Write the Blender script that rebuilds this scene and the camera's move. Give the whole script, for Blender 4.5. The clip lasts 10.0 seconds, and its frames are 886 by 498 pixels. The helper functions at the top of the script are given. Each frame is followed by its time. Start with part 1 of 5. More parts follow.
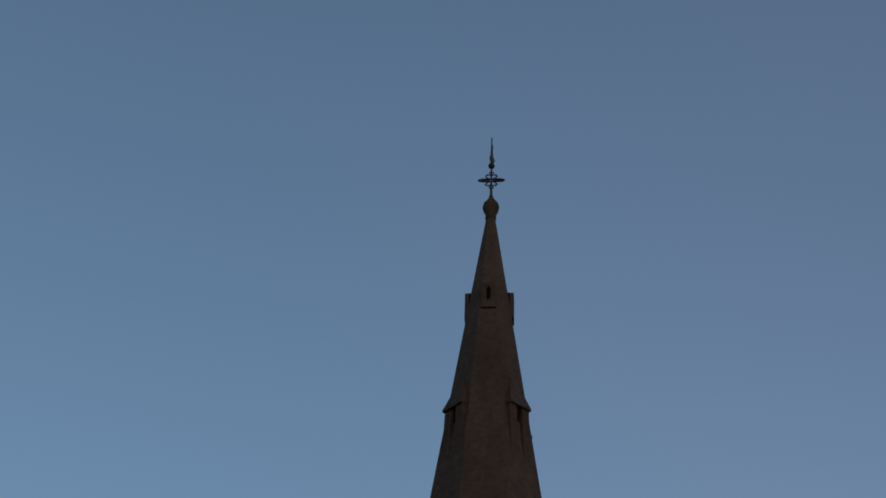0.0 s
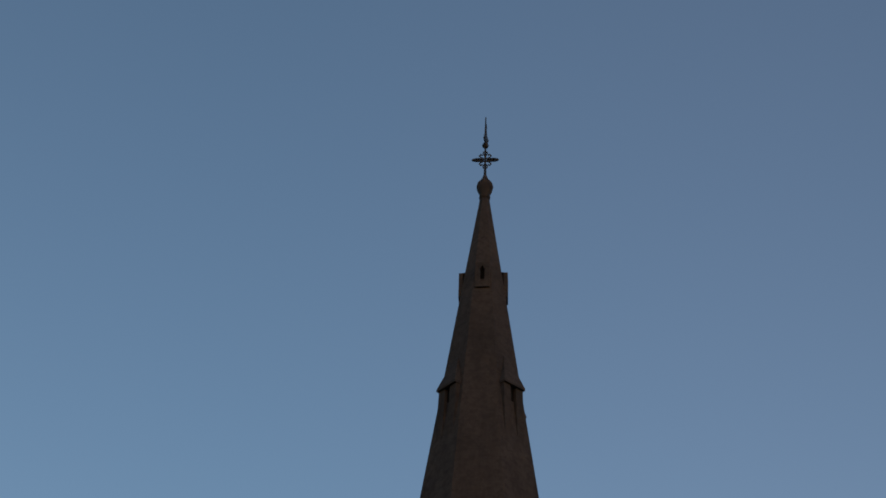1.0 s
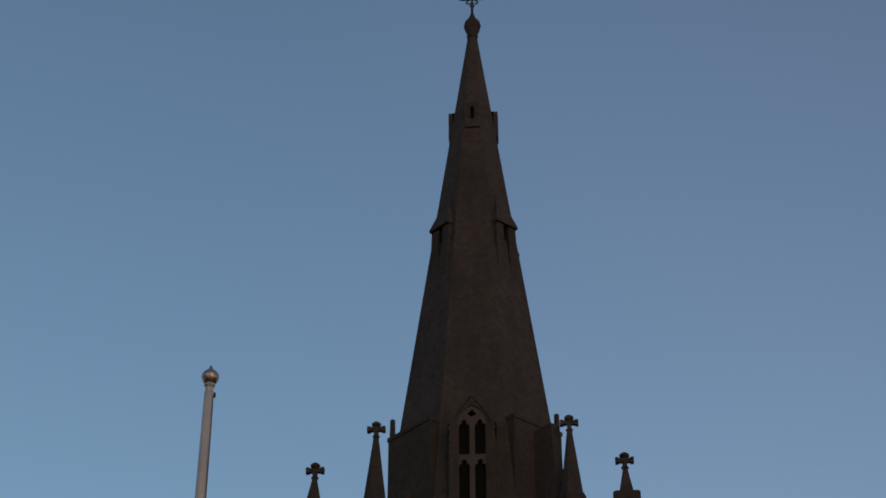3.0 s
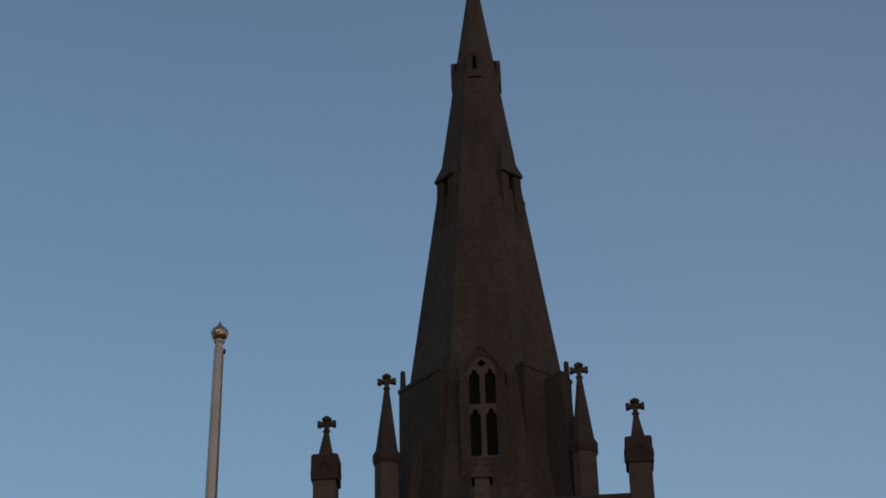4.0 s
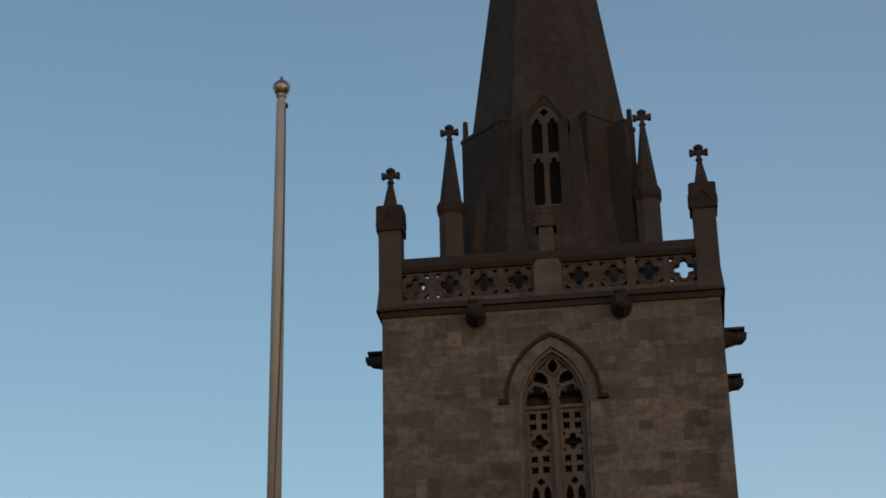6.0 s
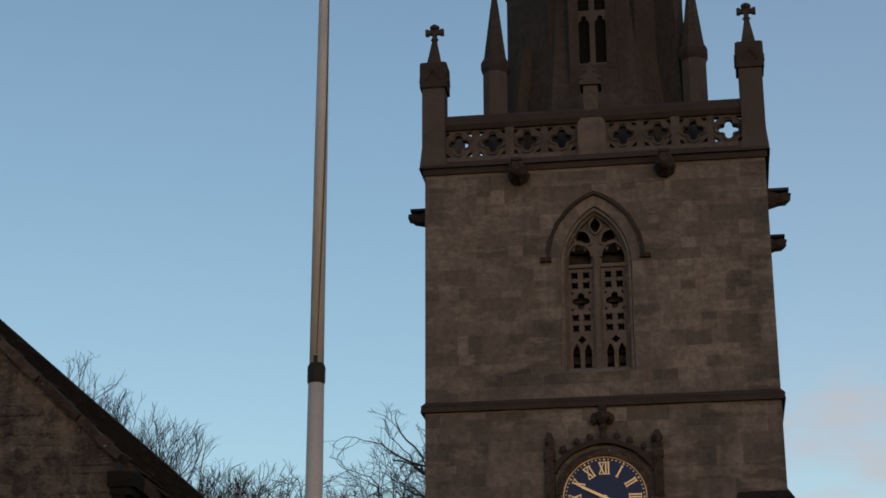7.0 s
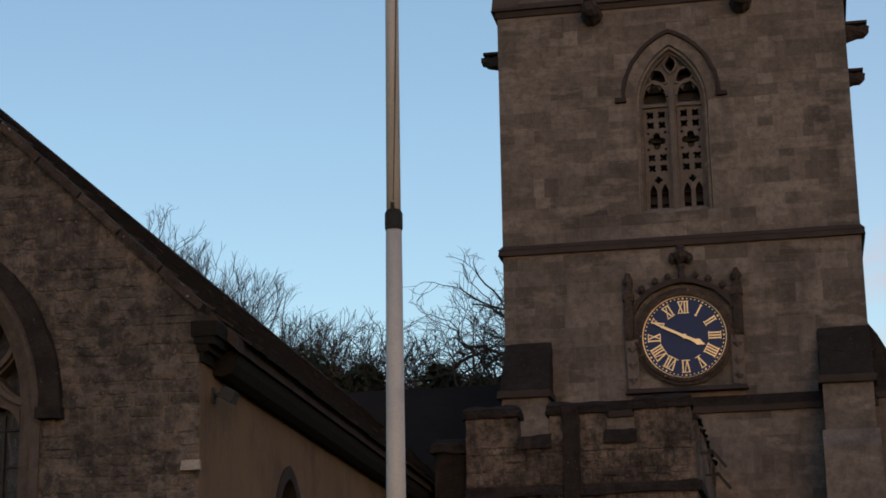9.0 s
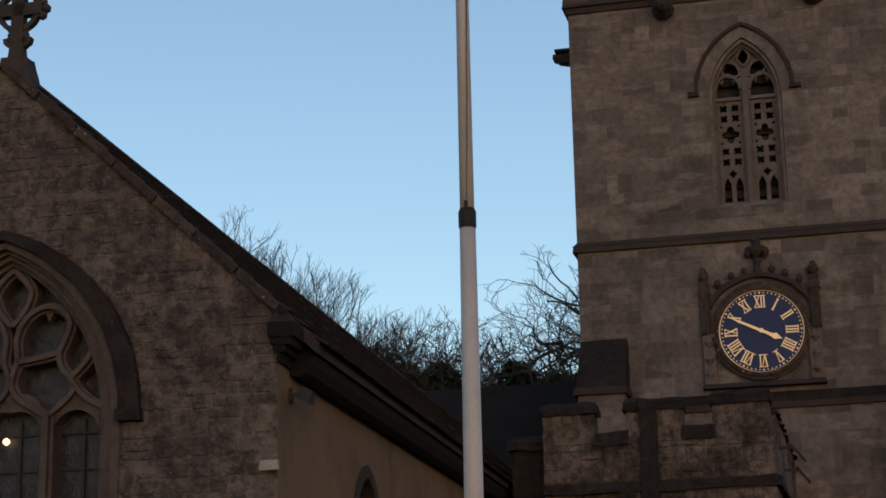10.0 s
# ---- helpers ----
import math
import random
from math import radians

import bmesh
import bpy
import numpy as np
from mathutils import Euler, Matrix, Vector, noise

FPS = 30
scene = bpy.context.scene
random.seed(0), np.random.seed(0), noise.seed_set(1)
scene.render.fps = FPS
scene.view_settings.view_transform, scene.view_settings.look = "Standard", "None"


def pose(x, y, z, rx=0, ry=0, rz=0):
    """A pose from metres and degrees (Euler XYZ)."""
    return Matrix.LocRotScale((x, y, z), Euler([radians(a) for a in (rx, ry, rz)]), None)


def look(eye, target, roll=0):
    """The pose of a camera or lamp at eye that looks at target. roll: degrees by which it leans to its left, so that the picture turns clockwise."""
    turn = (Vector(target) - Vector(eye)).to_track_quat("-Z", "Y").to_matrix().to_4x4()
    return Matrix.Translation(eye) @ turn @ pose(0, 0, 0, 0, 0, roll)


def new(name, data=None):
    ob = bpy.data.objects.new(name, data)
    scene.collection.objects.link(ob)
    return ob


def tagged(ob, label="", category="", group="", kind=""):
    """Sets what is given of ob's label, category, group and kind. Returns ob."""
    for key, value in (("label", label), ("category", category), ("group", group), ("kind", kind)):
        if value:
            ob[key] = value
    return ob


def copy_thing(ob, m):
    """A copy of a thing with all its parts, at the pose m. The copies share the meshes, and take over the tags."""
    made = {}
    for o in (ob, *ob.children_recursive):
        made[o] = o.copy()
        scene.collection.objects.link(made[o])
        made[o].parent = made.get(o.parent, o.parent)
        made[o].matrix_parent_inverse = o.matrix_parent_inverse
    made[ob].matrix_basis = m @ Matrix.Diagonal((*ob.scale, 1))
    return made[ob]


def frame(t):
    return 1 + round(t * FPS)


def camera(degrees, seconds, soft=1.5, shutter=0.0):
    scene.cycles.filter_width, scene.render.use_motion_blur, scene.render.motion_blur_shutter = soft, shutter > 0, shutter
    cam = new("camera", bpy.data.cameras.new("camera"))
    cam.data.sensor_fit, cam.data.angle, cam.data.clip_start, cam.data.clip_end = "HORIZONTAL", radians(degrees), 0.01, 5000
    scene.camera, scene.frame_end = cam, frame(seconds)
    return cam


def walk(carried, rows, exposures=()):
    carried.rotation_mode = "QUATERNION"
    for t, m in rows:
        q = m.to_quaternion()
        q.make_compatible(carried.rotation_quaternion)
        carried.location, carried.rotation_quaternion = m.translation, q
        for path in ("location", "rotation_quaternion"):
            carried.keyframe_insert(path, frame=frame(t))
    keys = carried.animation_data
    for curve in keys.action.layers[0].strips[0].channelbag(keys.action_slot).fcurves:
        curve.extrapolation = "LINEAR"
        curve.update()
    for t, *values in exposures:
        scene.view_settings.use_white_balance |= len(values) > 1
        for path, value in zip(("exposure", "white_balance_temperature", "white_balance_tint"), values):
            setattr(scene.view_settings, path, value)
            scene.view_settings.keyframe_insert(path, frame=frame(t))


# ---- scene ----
cam = camera(27.47, 10.0, soft=1.7)
EYE = Vector((0.0, 0.0, 1.65))
# seconds, heading, tilt, roll in degrees: the camera stands still and tilts down
TURNS = [
    (0.0, -4.875, 39.109, 2.023),
    (0.5, -4.830, 39.145, 1.910),
    (1.0, -4.601, 38.474, 1.837),
    (1.5, -4.334, 37.252, 1.418),
    (2.0, -4.182, 35.749, 1.009),
    (2.5, -4.167, 34.420, 0.625),
    (4.0, -4.413, 31.906, -1.340),
    (4.5, -4.717, 30.735, -1.465),
    (5.0, -5.298, 28.648, -0.940),
    (5.5, -5.977, 26.403, -1.385),
    (6.0, -6.847, 24.079, -1.291),
    (6.2, -7.223, 23.145, -1.012),
    (7.3, -8.650, 18.527, -0.184),
    (7.5, -8.804, 17.915, -0.269),
    (8.0, -9.260, 16.526, -0.501),
    (8.5, -9.872, 15.420, -0.594),
    (9.0, -10.922, 14.717, -0.903),
    (9.5, -12.144, 14.621, -1.154),
    (10.0, -13.343, 14.695, -1.142),
]


def aim(heading, tilt, roll):
    h, e = radians(heading), radians(tilt)
    way = Vector((math.sin(h) * math.cos(e), math.cos(h) * math.cos(e), math.sin(e)))
    return look(EYE, EYE + way * 10.0, roll)


walk(cam, [(t, aim(h, e, r)) for t, h, e, r in TURNS],
     exposures=[(0.0, 0.05, 6800, 14), (2.5, 0.05, 6800, 14), (4.5, 0.07, 6900, 13), (5.0, 0.08, 6900, 12), (6.0, 0.28, 7100, 9), (7.5, 0.38, 6950, 13), (8.5, 0.53, 6900, 14), (9.5, 0.64, 6900, 15), (10.0, 0.64, 6850, 15)])

# ---- light ----
world = bpy.data.worlds.new("dusk_sky")
scene.world = world
world.use_nodes = True
wn, wl = world.node_tree.nodes, world.node_tree.links
wn.clear()
w_out, w_bg, w_sky = wn.new("ShaderNodeOutputWorld"), wn.new("ShaderNodeBackground"), wn.new("ShaderNodeTexSky")
w_sky.sky_type = "NISHITA"
w_sky.sun_disc = False
w_sky.sun_elevation = radians(6.0)
w_sky.sun_rotation = radians(158.0)
w_sky.air_density, w_sky.dust_density, w_sky.ozone_density = 1.0, 0.8, 2.0
w_bg.inputs["Strength"].default_value = 0.172
# a bank of pale cloud low in the sky
w_co, w_map, w_cl, w_sep = wn.new("ShaderNodeTexCoord"), wn.new("ShaderNodeMapping"), wn.new("ShaderNodeTexNoise"), wn.new("ShaderNodeSeparateXYZ")
w_map.inputs["Scale"].default_value = (5.0, 5.0, 16.0)
w_cl.inputs["Scale"].default_value, w_cl.inputs["Detail"].default_value = 1.6, 6.0
wl.new(w_co.outputs["Generated"], w_map.inputs["Vector"])
wl.new(w_map.outputs[0], w_cl.inputs["Vector"])
wl.new(w_co.outputs["Generated"], w_sep.inputs[0])


def w_range(src, a, b):
    r = wn.new("ShaderNodeMapRange")
    r.inputs["From Min"].default_value, r.inputs["From Max"].default_value = a, b
    r.interpolation_type = "SMOOTHSTEP"
    wl.new(src, r.inputs["Value"])
    return r.outputs["Result"]


def w_times(a, b):
    m = wn.new("ShaderNodeMath")
    m.operation = "MULTIPLY"
    wl.new(a, m.inputs[0])
    if isinstance(b, float):
        m.inputs[1].default_value = b
    else:
        wl.new(b, m.inputs[1])
    return m.outputs[0]


cloud = w_times(w_times(w_range(w_cl.outputs["Fac"], 0.40, 0.62), w_range(w_sep.outputs["Z"], 0.28, 0.24)), w_times(w_range(w_sep.outputs["X"], 0.0, 0.07), 0.9))
# a lilac tint multiplied into the sky colour, stronger to the east
w_tint = wn.new("ShaderNodeMix")
w_tint.data_type, w_tint.blend_type = "RGBA", "MULTIPLY"
w_tint.inputs[7].default_value = (1.17, 1.07, 1.06, 1.0)
wl.new(w_range(w_sep.outputs["X"], -0.22, 0.16), w_tint.inputs[0])
wl.new(w_sky.outputs[0], w_tint.inputs[6])
w_mix = wn.new("ShaderNodeMix")
w_mix.data_type = "RGBA"
w_mix.inputs[7].default_value = (2.35, 2.3, 2.55, 1.0)
wl.new(cloud, w_mix.inputs[0])
wl.new(w_tint.outputs[2], w_mix.inputs[6])
wl.new(w_mix.outputs[2], w_bg.inputs[0])
wl.new(w_bg.outputs[0], w_out.inputs[0])

sun_data = bpy.data.lights.new("sun", "SUN")
sun_data.energy, sun_data.angle, sun_data.color = 0.06, radians(50.0), (1.0, 0.70, 0.50)
sun = new("sun", sun_data)
SUN_AZ, SUN_EL = radians(158.0), radians(6.0)
sun.matrix_world = look((100 * math.sin(SUN_AZ), 100 * math.cos(SUN_AZ), 100 * math.tan(SUN_EL)), (0, 0, 0))
tagged(sun, kind="structure")


# ---- materials ----
def material(name, base, dark, light=None, scale=3.0, grain=40.0, rough=0.9, bump=0.3, vary=0.25, stain=0.5,
             streak=0.0, metal=0.0, spots=0.0, spot_colour=(0.4, 0.38, 0.33), mottle=0.0, tint=None, smear=0.0):
    """A weathered surface: broad stains, streaks, grain and a tone of its own for every piece."""
    mat = bpy.data.materials.new(name)
    mat.use_nodes = True
    n, l = mat.node_tree.nodes, mat.node_tree.links
    b = n["Principled BSDF"]
    b.inputs["Roughness"].default_value, b.inputs["Metallic"].default_value = rough, metal
    b.inputs["Specular IOR Level"].default_value = 0.25
    geo, info = n.new("ShaderNodeNewGeometry"), n.new("ShaderNodeObjectInfo")

    def noise_at(s, detail=4.0, vec=None, rough_=0.6):
        t = n.new("ShaderNodeTexNoise")
        t.inputs["Scale"].default_value, t.inputs["Detail"].default_value, t.inputs["Roughness"].default_value = s, detail, rough_
        l.new(vec or geo.outputs["Position"], t.inputs["Vector"])
        return t.outputs["Fac"]

    def ramp(src, a, c):
        r = n.new("ShaderNodeMapRange")
        r.inputs["From Min"].default_value, r.inputs["From Max"].default_value = a, c
        l.new(src, r.inputs["Value"])
        return r.outputs["Result"]

    def mix(fac, a, c, amount=1.0, kind="MIX"):
        m = n.new("ShaderNodeMix")
        m.data_type, m.blend_type = "RGBA", kind
        if isinstance(fac, float):
            m.inputs[0].default_value = fac
        else:
            s = n.new("ShaderNodeMath")
            s.operation = "MULTIPLY"
            s.inputs[1].default_value = amount
            l.new(fac, s.inputs[0])
            l.new(s.outputs[0], m.inputs[0])
        for value, sock in ((a, m.inputs[6]), (c, m.inputs[7])):
            if isinstance(value, tuple):
                sock.default_value = (*value, 1.0)
            else:
                l.new(value, sock)
        return m.outputs[2]

    light = light or tuple(min(1.0, v * 1.35) for v in base)
    col = mix(ramp(noise_at(scale * 0.35), 0.35, 0.65), base, light, 0.6)
    col = mix(ramp(noise_at(scale, 6.0), 0.48, 0.72), col, dark, stain)
    if streak:
        mp = n.new("ShaderNodeMapping")
        mp.inputs["Scale"].default_value = (1.0, 1.0, 0.12)
        l.new(geo.outputs["Position"], mp.inputs["Vector"])
        col = mix(ramp(noise_at(2.2, 5.0, mp.outputs[0]), 0.5, 0.7), col, dark, streak)
    if vary:
        tone = n.new("ShaderNodeMapRange")
        tone.inputs["To Min"].default_value, tone.inputs["To Max"].default_value = 1.0 - vary, 1.0 + vary
        l.new(info.outputs["Random"], tone.inputs["Value"])
        grey = n.new("ShaderNodeCombineColor")
        for k in range(3):
            l.new(tone.outputs[0], grey.inputs[k])
        col = mix(1.0, col, grey.outputs[0], kind="MULTIPLY")
    if tint:
        # some pieces are of another bed of stone
        spread = n.new("ShaderNodeMath")
        spread.operation = "MULTIPLY"
        spread.inputs[1].default_value = 17.31
        l.new(info.outputs["Random"], spread.inputs[0])
        frac = n.new("ShaderNodeMath")
        frac.operation = "FRACT"
        l.new(spread.outputs[0], frac.inputs[0])
        col = mix(ramp(frac.outputs[0], 0.45, 1.0), col, tint, 0.55)
    if smear:
        # pale mortar smeared along the beds
        sm = n.new("ShaderNodeMapping")
        sm.inputs["Scale"].default_value = (0.7, 0.7, 2.0)
        l.new(geo.outputs["Position"], sm.inputs["Vector"])
        col = mix(ramp(noise_at(1.15, 3.5, sm.outputs[0], 0.6), 0.54, 0.64), col, light, smear)
    if mottle:
        col = mix(ramp(noise_at(5.5, 5.0, rough_=0.7), 0.44, 0.62), col, dark, mottle)
        col = mix(ramp(noise_at(13.0, 4.0), 0.55, 0.72), col, light, mottle * 0.5)
    g = noise_at(grain, 5.0)
    col = mix(ramp(g, 0.45, 0.75), col, dark, 0.35)
    if spots:
        col = mix(ramp(noise_at(11.0, 3.0), 0.66, 0.72), col, spot_colour, spots)
    l.new(col, b.inputs["Base Color"])
    rough_ = n.new("ShaderNodeBump")
    rough_.inputs["Strength"].default_value, rough_.inputs["Distance"].default_value = min(1.0, bump), 0.04 + 0.06 * bump
    l.new(noise_at(grain * 0.22, 4.0), rough_.inputs["Height"])
    bm_ = n.new("ShaderNodeBump")
    bm_.inputs["Strength"].default_value, bm_.inputs["Distance"].default_value = bump, 0.02
    l.new(g, bm_.inputs["Height"])
    l.new(rough_.outputs[0], bm_.inputs["Normal"])
    l.new(bm_.outputs[0], b.inputs["Normal"])
    return mat


STONE = material("weathered_limestone", (0.1143, 0.0997, 0.0964), (0.0433, 0.0380, 0.0380), light=(0.2073, 0.1777, 0.1621), scale=0.7, vary=0.36, stain=0.85, streak=0.5, mottle=0.45, tint=(0.0774, 0.0627, 0.0575), smear=0.6)
JOINT = material("lime_mortar", (0.1086, 0.0900, 0.0864), (0.0524, 0.0440, 0.0443), scale=2.0, vary=0.0, smear=0.5, light=(0.1843, 0.1550, 0.1404))
TRIM = material("dressed_limestone", (0.1086, 0.0890, 0.0832), (0.0369, 0.0310, 0.0313), scale=1.6, vary=0.1, stain=0.55, streak=0.4)
PANEL = material("belfry_panel_stone", (0.1048, 0.0890, 0.0842), (0.0427, 0.0360, 0.0346), scale=2.0, vary=0.08, stain=0.5, mottle=0.3)
DARKTRIM = material("blackened_moulding", (0.0359, 0.0280, 0.0270), (0.0145, 0.0120, 0.0130), scale=2.0, vary=0.1)
SPIRE = material("blackened_spire_stone", (0.0437, 0.0360, 0.0346), (0.0190, 0.0170, 0.0173), light=(0.0646, 0.0540, 0.0508), scale=0.9, vary=0.10, stain=0.5, streak=0.5, spots=0.22, spot_colour=(0.0950, 0.0850, 0.0810), mottle=0.55)
RUBBLE = material("coursed_rubble", (0.1008, 0.0813, 0.0733), (0.0226, 0.0193, 0.0192), scale=0.7, grain=18.0, vary=0.22, stain=0.95, streak=0.85, bump=1.0, spots=0.4, spot_colour=(0.2158, 0.1926, 0.1923), mottle=0.85, light=(0.1746, 0.1423, 0.1250), tint=(0.0678, 0.0578, 0.0566), smear=0.35)
PORCH = material("stained_porch_rubble", (0.1110, 0.0873, 0.0770), (0.0059, 0.0052, 0.0052), light=(0.1776, 0.1443, 0.1258), scale=0.7, grain=16.0, vary=0.28, stain=1.0, streak=1.0, bump=1.0, spots=0.6, spot_colour=(0.2220, 0.1924, 0.1776), mottle=0.65, smear=0.25)
PORCH_DARK = material("near_black_rubble", (0.0238, 0.0182, 0.0161), (0.0091, 0.0077, 0.0070), scale=1.6, grain=20.0, vary=0.1, stain=0.9, bump=1.0, mottle=0.6, spots=0.25, spot_colour=(0.1120, 0.0910, 0.0770))
RENDER_WALL = material("ochre_lime_render", (0.1415, 0.0893, 0.0553), (0.0629, 0.0415, 0.0289), scale=1.2, vary=0.0, stain=0.6, streak=0.3)
COPING = material("lichened_coping", (0.040, 0.030, 0.027), (0.014, 0.011, 0.011), light=(0.085, 0.062, 0.052), scale=2.4, grain=24.0, vary=0.3, stain=0.8, bump=0.9, mottle=0.6, spots=0.75, spot_colour=(0.27, 0.24, 0.23), smear=0.3)
SOOT = material("soot_black_stone", (0.0175, 0.0140, 0.0140), (0.0068, 0.0060, 0.0065), light=(0.0349, 0.0280, 0.0270), scale=2.0, grain=24.0, vary=0.15, stain=0.8, bump=0.8, mottle=0.5, spots=0.5, spot_colour=(0.1261, 0.1100, 0.1026))
# trim colour darkened for the weaker light at the gable window; parapet shares it
DIM_TRIM = material("dimmed_trim_stone", (0.0757, 0.0620, 0.0583), (0.0330, 0.0270, 0.0270), light=(0.1115, 0.0900, 0.0842), scale=2.0, vary=0.1, stain=0.6, mottle=0.5)
SPIRETRIM = material("spire_tracery_stone", (0.0570, 0.0470, 0.0454), (0.0304, 0.0260, 0.0248), scale=2.0, vary=0.1)
ROOF = material("stone_tiles", (0.040, 0.031, 0.029), (0.020, 0.016, 0.016), scale=2.2, vary=0.25, stain=0.7, mottle=0.5, spots=0.15, spot_colour=(0.085, 0.072, 0.064))
POLE = material("white_pole_paint", (0.375, 0.355, 0.350), (0.26, 0.24, 0.235), scale=3.0, rough=0.45, vary=0.0, bump=0.05, stain=0.3, streak=0.2)
# near-black colour that paints the darkness inside the spire openings
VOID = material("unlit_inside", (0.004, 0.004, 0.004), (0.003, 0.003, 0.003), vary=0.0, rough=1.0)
# far darker than the chapel's tiles
NAVE_ROOF = material("near_black_tiles", (0.011, 0.009, 0.009), (0.006, 0.006, 0.006), scale=2.2, vary=0.0)
RUBBER = material("black_rubber", (0.02, 0.02, 0.02), (0.012, 0.012, 0.012), vary=0.0, rough=0.6)
SLATE = material("dusty_slate", (0.042, 0.036, 0.036), (0.020, 0.017, 0.018), scale=6.0, vary=0.25)
# near-black colour shared by the eaves gutter and the kneelers
NEAR_BLACK = material("near_black_eaves", (0.010, 0.009, 0.008), (0.006, 0.006, 0.006), vary=0.0, rough=1.0)
PALE = material("pale_weathered_box", (0.26, 0.23, 0.21), (0.10, 0.085, 0.075), scale=14.0, vary=0.0, mottle=0.5)
IRON = material("black_wrought_iron", (0.02, 0.02, 0.022), (0.012, 0.011, 0.01), vary=0.0, rough=0.55)
GOLD = material("gilded_metal", (0.60, 0.46, 0.29), (0.30, 0.225, 0.14), vary=0.0, rough=0.38, metal=0.8, bump=0.05, stain=0.3)
BLUE = material("dark_blue_dial_paint", (0.004, 0.017, 0.078), (0.003, 0.012, 0.055), vary=0.0, rough=0.35, bump=0.03)
GLASS = material("leaded_glass", (0.0258, 0.0280, 0.0378), (0.0039, 0.0049, 0.0076), scale=9.0, vary=0.0, rough=0.22, bump=0.35, stain=0.9, mottle=0.5)
LEAD = material("grey_lead", (0.16, 0.16, 0.17), (0.09, 0.09, 0.09), vary=0.0, rough=0.6)
GRASS = material("winter_grass", (0.055, 0.075, 0.025), (0.03, 0.042, 0.016), scale=0.6, vary=0.0, bump=0.8)
BARK = material("bare_bark", (0.060, 0.048, 0.040), (0.030, 0.024, 0.020), vary=0.15)
LEAF = material("dark_evergreen", (0.022, 0.030, 0.014), (0.012, 0.016, 0.009), vary=0.2, rough=0.7)


# soot-black and other dark surfaces have next to no sheen
for dull in (SOOT, NEAR_BLACK, NAVE_ROOF, DARKTRIM, ROOF, PORCH_DARK, PORCH, COPING, VOID, IRON, RUBBER, BLUE):
    dull.node_tree.nodes["Principled BSDF"].inputs["Specular IOR Level"].default_value = 0.19


# ---- building helpers ----
def part(name, bm, mat, parent=None, label="", smooth=False):
    me = bpy.data.meshes.new(name)
    bmesh.ops.recalc_face_normals(bm, faces=bm.faces)
    bm.to_mesh(me)
    bm.free()
    me.materials.append(mat)
    if smooth:
        for p in me.polygons:
            p.use_smooth = True
    ob = new(name, me)
    ob.parent = parent
    return tagged(ob, label)


def thing(name, label, category, m=None, group="", kind=""):
    ob = tagged(new(name), label, category, group, kind)
    ob.empty_display_size = 0.3
    if m is not None:
        ob.matrix_basis = m
    return ob


def box(bm, x0, x1, y0, y1, z0, z1, top=None):
    """A box; top = (x0, x1, y0, y1) tapers it."""
    a, b, c, d = top or (x0, x1, y0, y1)
    v = [bm.verts.new(p) for p in ((x0, y0, z0), (x1, y0, z0), (x1, y1, z0), (x0, y1, z0),
                                   (a, c, z1), (b, c, z1), (b, d, z1), (a, d, z1))]
    for f in ((3, 2, 1, 0), (4, 5, 6, 7), (0, 1, 5, 4), (1, 2, 6, 5), (2, 3, 7, 6), (3, 0, 4, 7)):
        bm.faces.new([v[i] for i in f])
    return v


def prism(bm, pts, y0, y1):
    """A plate: the outline in x, z, from y0 to y1."""
    a = [bm.verts.new((x, y0, z)) for x, z in pts]
    b = [bm.verts.new((x, y1, z)) for x, z in pts]
    bm.faces.new(a)
    bm.faces.new(b[::-1])
    for i in range(len(pts)):
        j = (i + 1) % len(pts)
        bm.faces.new((a[j], a[i], b[i], b[j]))


def pierced(bm, outer, holes, y0, y1):
    """A plate with holes right through it."""
    loops, edges = [], []
    for pts in (outer, *holes):
        vs = [bm.verts.new((x, y0, z)) for x, z in pts]
        loops.append(vs)
        edges += [bm.edges.new((vs[i], vs[(i + 1) % len(vs)])) for i in range(len(vs))]
    front = [g for g in bmesh.ops.triangle_fill(bm, edges=edges, use_beauty=True)["geom"] if isinstance(g, bmesh.types.BMFace)]
    back = {}
    for vs in loops:
        for v in vs:
            back[v] = bm.verts.new((v.co.x, y1, v.co.z))
    for f in front:
        bm.faces.new([back[v] for v in reversed(f.verts)])
    for vs in loops:
        for i in range(len(vs)):
            p, q = vs[i], vs[(i + 1) % len(vs)]
            bm.faces.new((p, q, back[q], back[p]))


def worn(bm, amount=0.02, cuts=3, scale=4.0):
    """Wear: cuts the faces finer and pushes them about a little."""
    bmesh.ops.subdivide_edges(bm, edges=bm.edges[:], cuts=cuts, use_grid_fill=True)
    for v in bm.verts:
        v.co += noise.noise_vector(v.co * scale) * amount + noise.noise_vector(v.co * scale * 3.1) * amount * 0.5
    return bm


def lathe(bm, profile, n=8, turn=0.0, cx=0.0, cy=0.0):
    """Radius and height pairs turned about an upright axis."""
    rings = []
    for r, z in profile:
        rings.append([bm.verts.new((cx + r * math.cos(turn + k * math.tau / n), cy + r * math.sin(turn + k * math.tau / n), z)) for k in range(n)])
    for a, b in zip(rings, rings[1:]):
        for k in range(n):
            bm.faces.new((a[k], a[(k + 1) % n], b[(k + 1) % n], b[k]))
    bm.faces.new(rings[0][::-1])
    bm.faces.new(rings[-1])


